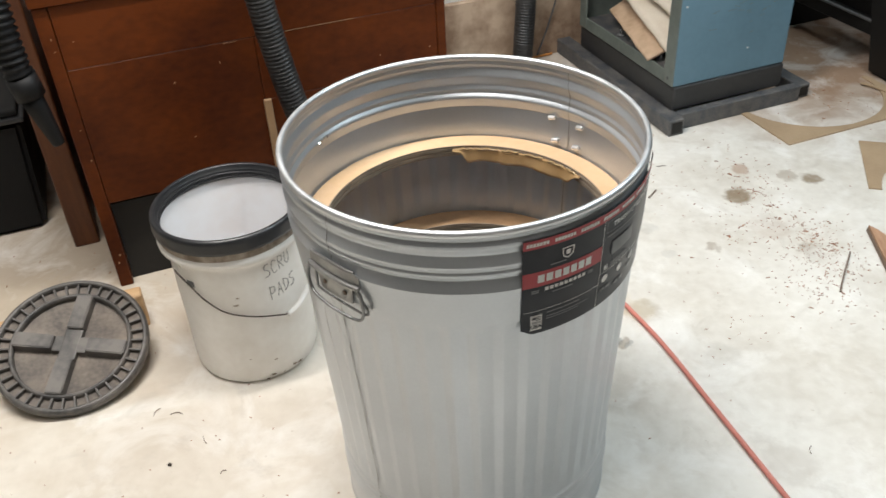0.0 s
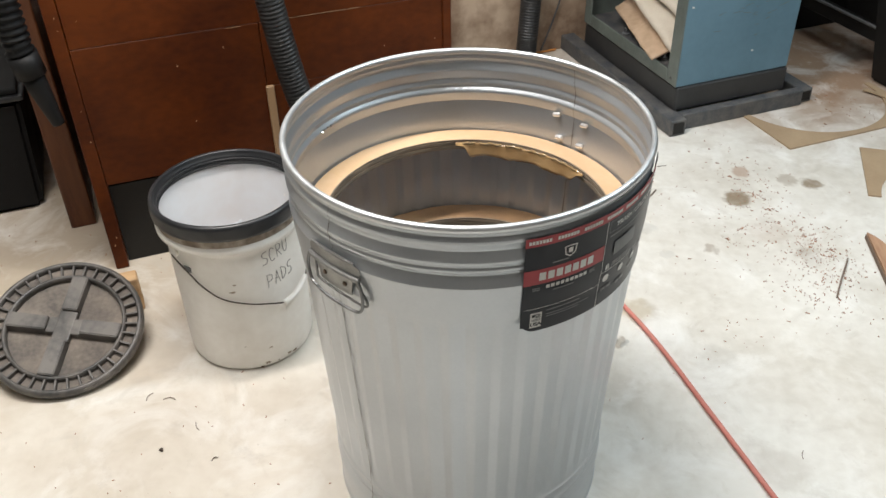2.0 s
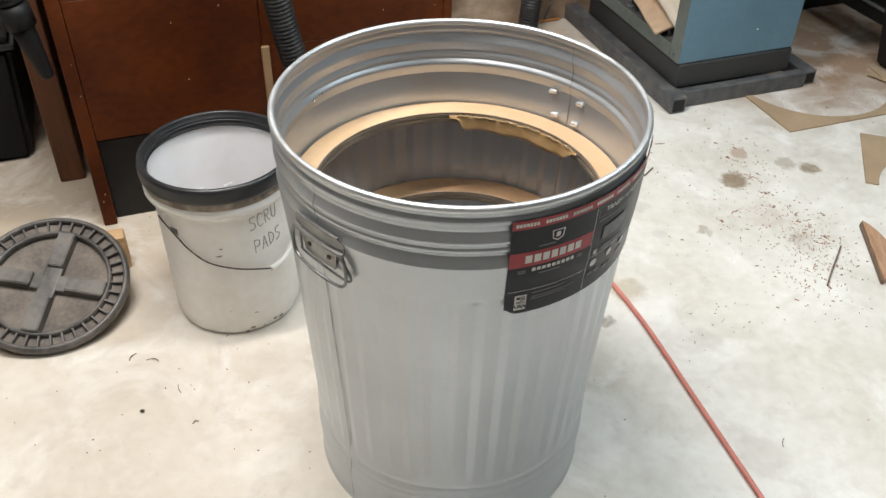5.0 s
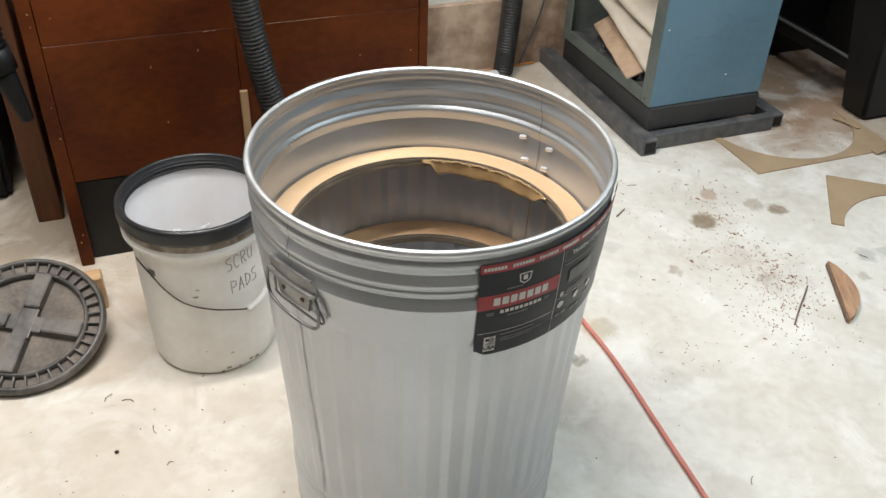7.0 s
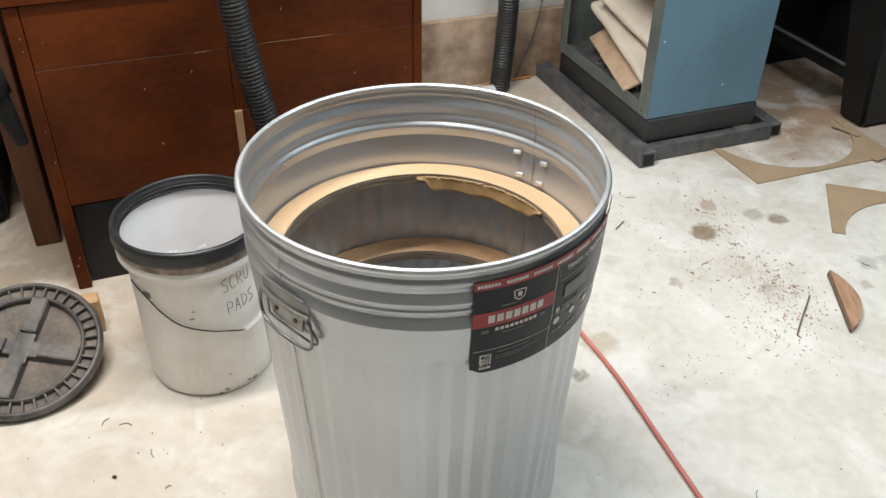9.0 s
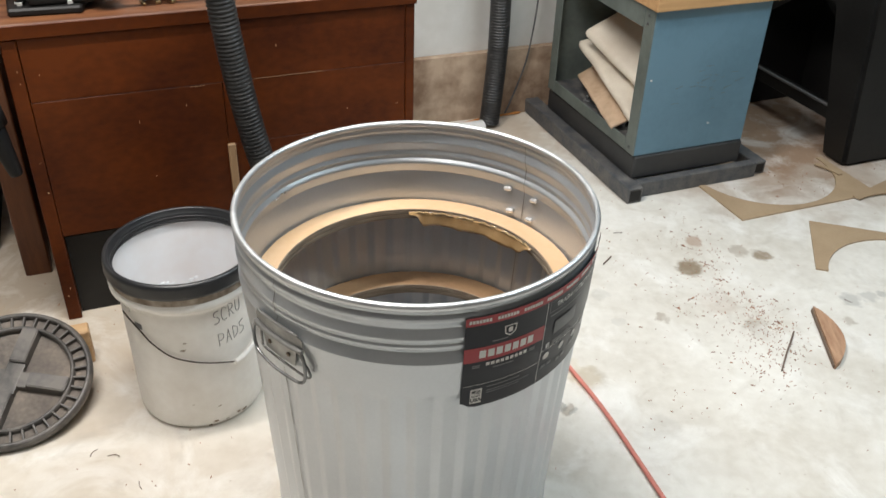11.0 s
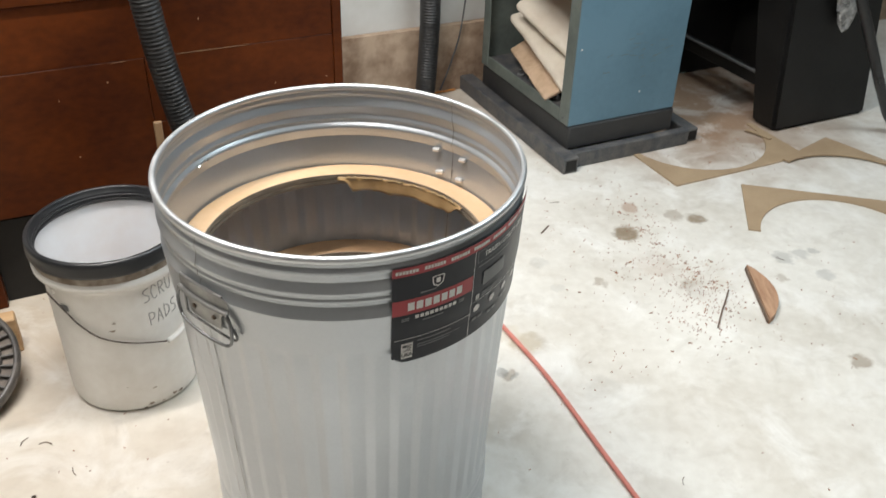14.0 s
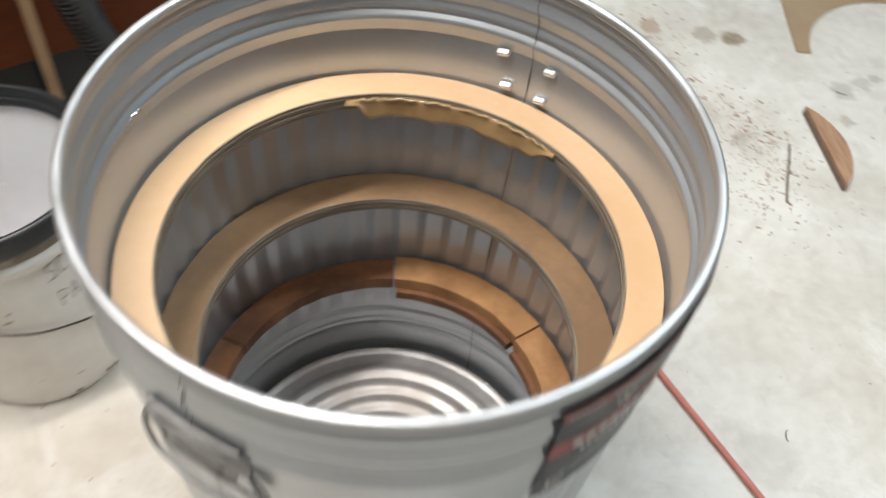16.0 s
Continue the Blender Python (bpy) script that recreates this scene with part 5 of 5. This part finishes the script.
# ---------------------------------------------------------------- on the floor
def half_square(corner, a_dir, a_len, b_len, r, label, z=0.0):
    """A hardboard offcut: half of a square with a half circle cut out. Room directions."""
    a = Vector(a_dir).normalized()
    bdir = Vector((-a.y, a.x))
    c = Vector(corner)
    h = b_len / 2
    ctr = (c + a * (a_len + 0.0) + bdir * h)
    out = [c + a * a_len, c, c + bdir * b_len, c + bdir * b_len + a * a_len]
    arc = []
    for i in range(41):
        t = math.pi * i / 40
        arc.append(ctr + bdir * (r * math.cos(t)) - a * (r * math.sin(t)))
    pts = [tuple(p) for p in out] + [tuple(p) for p in arc]
    bm = prism(pts, z, z + 0.0045)
    ob = part("hardboard_offcut", bm, HARDBOARD, m=ROOM)
    return tagged(ob, label, "hardboard offcut", "hardboard offcuts")


half_square((2.465, 1.580), (0, 1), 0.262, 0.520, 0.242, "brown hardboard frame offcut with a round cut-out")
half_square((2.134, 1.512), (-0.6, -0.8), 0.265, 0.53, 0.232, "brown hardboard frame offcut with a round cut-out")
half_square((2.617, 1.650), (-0.968, -0.25), 0.26, 0.53, 0.240, "brown hardboard corner offcut with a curved edge", z=0.0052)
cres = []
for i in range(13):
    t = math.pi * (0.02 + 0.15 * i / 12)
    cres.append((2.235 + 0.205 * math.cos(t), 1.70 + 0.205 * math.sin(t)))
cr = [tuple(Vector(p)) for p in cres] + [(2.235 + 0.190 * math.cos(math.pi * (0.17 - 0.15 * i / 12)), 1.70 + 0.190 * math.sin(math.pi * (0.17 - 0.15 * i / 12))) for i in range(13)]
tagged(part("hardboard_strip", prism(cr, 0.006, 0.0095), HARDBOARD, m=ROOM), "thin curved brown strip lying on hardboard", "offcut")

sl = thing("wood_offcut", Matrix.Identity(4), "reddish curved wooden offcut with a dark edge, on the floor", "wood offcut")
e0, e1 = Vector((1.094, 1.868)), Vector((1.092, 1.637))
ol = [tuple(e0.lerp(e1, i / 10)) for i in range(11)]
ol += [tuple(e1.lerp(e0, i / 12) + Vector((0.046 * math.sin(math.pi * i / 12) ** 0.8, 0))) for i in range(1, 12)]
part("slab", prism(ol, 0.0, 0.017, 0.001), OFFCUT, sl)
part("dark_edge", box(-0.0020, 0.0005, -0.112, 0.112, 0.0005, 0.0120, 0.0008), SPLINTER, sl, "thin dark strip along the straight edge", m=Matrix.Translation((1.0915, 1.7525, 0)) @ Matrix.Rotation(radians(-0.5), 4, "Z"))
sk = part("wood_splinter", sweep([(1.027, 1.768, 0.004), (1.010, 1.725, 0.006), (0.988, 1.672, 0.005), (0.966, 1.613, 0.003)], 0.0021, 6), SPLINTER)
tagged(sk, "thin dark wood splinter on the floor", "splinter")
sk2 = part("wood_splinter", sweep([(0.572, 2.00, 0.003), (0.594, 2.04, 0.003)], 0.0022, 5), SPLINTER)
tagged(sk2, "short dark wood splinter on the floor", "splinter")

cd = thing("extension_cord", Matrix.Identity(4), "faded red extension cord lying across the floor", "cord")
part("cord", sweep([(1.02, 0.30, 0.006), (0.90, 0.58, 0.006), (0.815, 0.82, 0.006), (0.729, 1.014, 0.006), (0.639, 1.216, 0.006), (0.545, 1.424, 0.006), (0.439, 1.614, 0.006), (0.34, 1.80, 0.006), (0.22, 1.98, 0.006), (0.12, 2.06, 0.006)], 0.0050, 10), CORD, cd, smooth=True)
oc = thing("orange_wire", Matrix.Identity(4), "thin orange wire along the footing", "wire")
part("wire", sweep(room_pts([(1.35, 2.44, 0.006), (1.48, 2.47, 0.006), (1.57, 2.477, 0.006), (1.64, 2.480, 0.006)]), 0.004, 8), ORANGE, oc, smooth=True)
wc = thing("grey_wire", Matrix.Identity(4), "thin grey wire hanging by the stand", "wire")
part("wire", sweep(room_pts([(1.66, 2.48, 0.9), (1.672, 2.47, 0.5), (1.655, 2.475, 0.25), (1.62, 2.475, 0.12), (1.57, 2.46, 0.02)]), 0.003, 8), BASE_STEEL, wc, smooth=True)

# wood chips and splinters swept about the floor
random.seed(77)
cb = bmesh.new()


def chip(x, y, ln, w, a):
    c, s = math.cos(a), math.sin(a)
    z = 0.0006
    tilt = random.uniform(0.0, 0.0015)
    pts = [(-ln, -w, 0), (ln, -w * 0.6, tilt), (ln * 0.8, w, tilt), (-ln * 0.9, w * 0.7, 0)]
    lo = [cb.verts.new((x + px * c - py * s, y + px * s + py * c, z)) for px, py, pz in pts]
    hi = [cb.verts.new((x + px * c - py * s, y + px * s + py * c, z + 0.0012 + pz)) for px, py, pz in pts]
    cb.faces.new(hi)
    for i in range(4):
        cb.faces.new((lo[i], lo[(i + 1) % 4], hi[(i + 1) % 4], hi[i]))


clusters = [(0.86, 2.06, 0.05, 60), (0.83, 2.16, 0.05, 30), (0.88, 1.93, 0.06, 45), (0.95, 1.82, 0.06, 150), (0.98, 1.74, 0.055, 110), (0.93, 1.66, 0.06, 80), (0.78, 1.98, 0.10, 60), (0.84, 1.78, 0.10, 50), (1.0, 1.62, 0.06, 25), (0.92, 1.56, 0.06, 20),
            (0.70, 1.45, 0.05, 20), (1.15, 2.72, 0.15, 110), (1.30, 2.62, 0.10, 60), (-0.25, 0.95, 0.25, 18), (-0.55, 0.95, 0.22, 14), (0.9, 1.2, 0.3, 20), (-0.45, 1.55, 0.1, 20), (-0.8, 1.65, 0.2, 20), (1.2, 1.7, 0.2, 25), (0.2, 0.75, 0.3, 8), (1.3, 1.3, 0.3, 16),
            (0.72, 2.28, 0.12, 30)]
for x, y, s, k in clusters:
    for _ in range(k):
        big = random.random() < 0.12
        chip(random.gauss(x, s), random.gauss(y, s), random.uniform(0.0004, 0.0017) * (3.2 if big else 1), random.uniform(0.0003, 0.0009), random.uniform(0, math.pi))
for _ in range(170):
    chip(random.uniform(-1.3, 1.9), random.uniform(0.3, 2.4), random.uniform(0.0010, 0.003), random.uniform(0.0005, 0.0011), random.uniform(0, math.pi))
# clumped shreds, drawn out in one direction
for x, y, a in ((0.80, 2.13, 2.6), (0.86, 2.04, 2.2), (0.89, 1.97, 2.9), (0.88, 1.915, 2.9), (0.955, 1.86, 0.4), (0.965, 1.84, 1.1), (1.0, 1.80, 2.5), (0.985, 1.775, 0.2), (0.80, 1.88, 0.7), (0.75, 1.83, 2.4), (1.00, 1.69, 2.7), (0.95, 1.68, 1.2), (0.97, 1.62, 2.0), (0.92, 1.60, 0.9)):
    for _ in range(7):
        u = random.gauss(0, 0.011)
        chip(x + u * math.cos(a) + random.gauss(0, 0.003), y + u * math.sin(a) + random.gauss(0, 0.003), random.uniform(0.0015, 0.004), random.uniform(0.0005, 0.0011), a + random.gauss(0, 0.5))
tagged(part("wood_chips", cb, SAWDUST), "small dark wood chips scattered on the concrete", "wood chips", kind="stuff")


# single curled shavings and crumbs on the bare slab
def shaving(x, y, a, ln, curl, label, material=SPLINTER, name="wood_shaving"):
    pts = [(x + ln * (i / 8 - 0.5) * math.cos(a) - curl * math.sin(a) * math.sin(math.pi * i / 8), y + ln * (i / 8 - 0.5) * math.sin(a) + curl * math.cos(a) * math.sin(math.pi * i / 8), 0.0012 + 0.003 * (i / 8) ** 2) for i in range(9)]
    tagged(part(name, sweep(pts, 0.0008, 6), material), label, "shaving", "loose shavings")


shaving(-0.479, 1.153, 1.2, 0.020, 0.005, "short curled brown wood shaving on the concrete")
shaving(-0.437, 1.150, 0.0, 0.026, 0.006, "thin curled brown wood shaving on the concrete")
shaving(-0.355, 1.086, 2.2, 0.020, 0.002, "dark straight wood shaving on the concrete")
shaving(-0.294, 1.010, 0.6, 0.012, 0.005, "tightly curled dark wood shaving on the concrete")
shaving(0.795, 1.134, 1.4, 0.018, 0.002, "pale thin wood shaving on the concrete")
shaving(0.62, 2.17, 0.1, 0.026, 0.001, "straight thin wood shaving on the concrete")
shaving(1.20, 1.925, 2.8, 0.022, 0.002, "dark thick wood shaving on the concrete")
b = bmesh.new()
bmesh.ops.create_icosphere(b, subdivisions=2, radius=0.0045)
for v in b.verts:
    v.co *= 1 + 0.35 * noise.noise(v.co * 300)
tagged(part("dirt_crumb", b, BARK, m=Matrix.Translation((-0.403, 1.021, 0.003)) @ Matrix.Diagonal((1, 0.8, 0.5, 1))), "small dark crumb of dirt on the concrete", "dirt crumb")
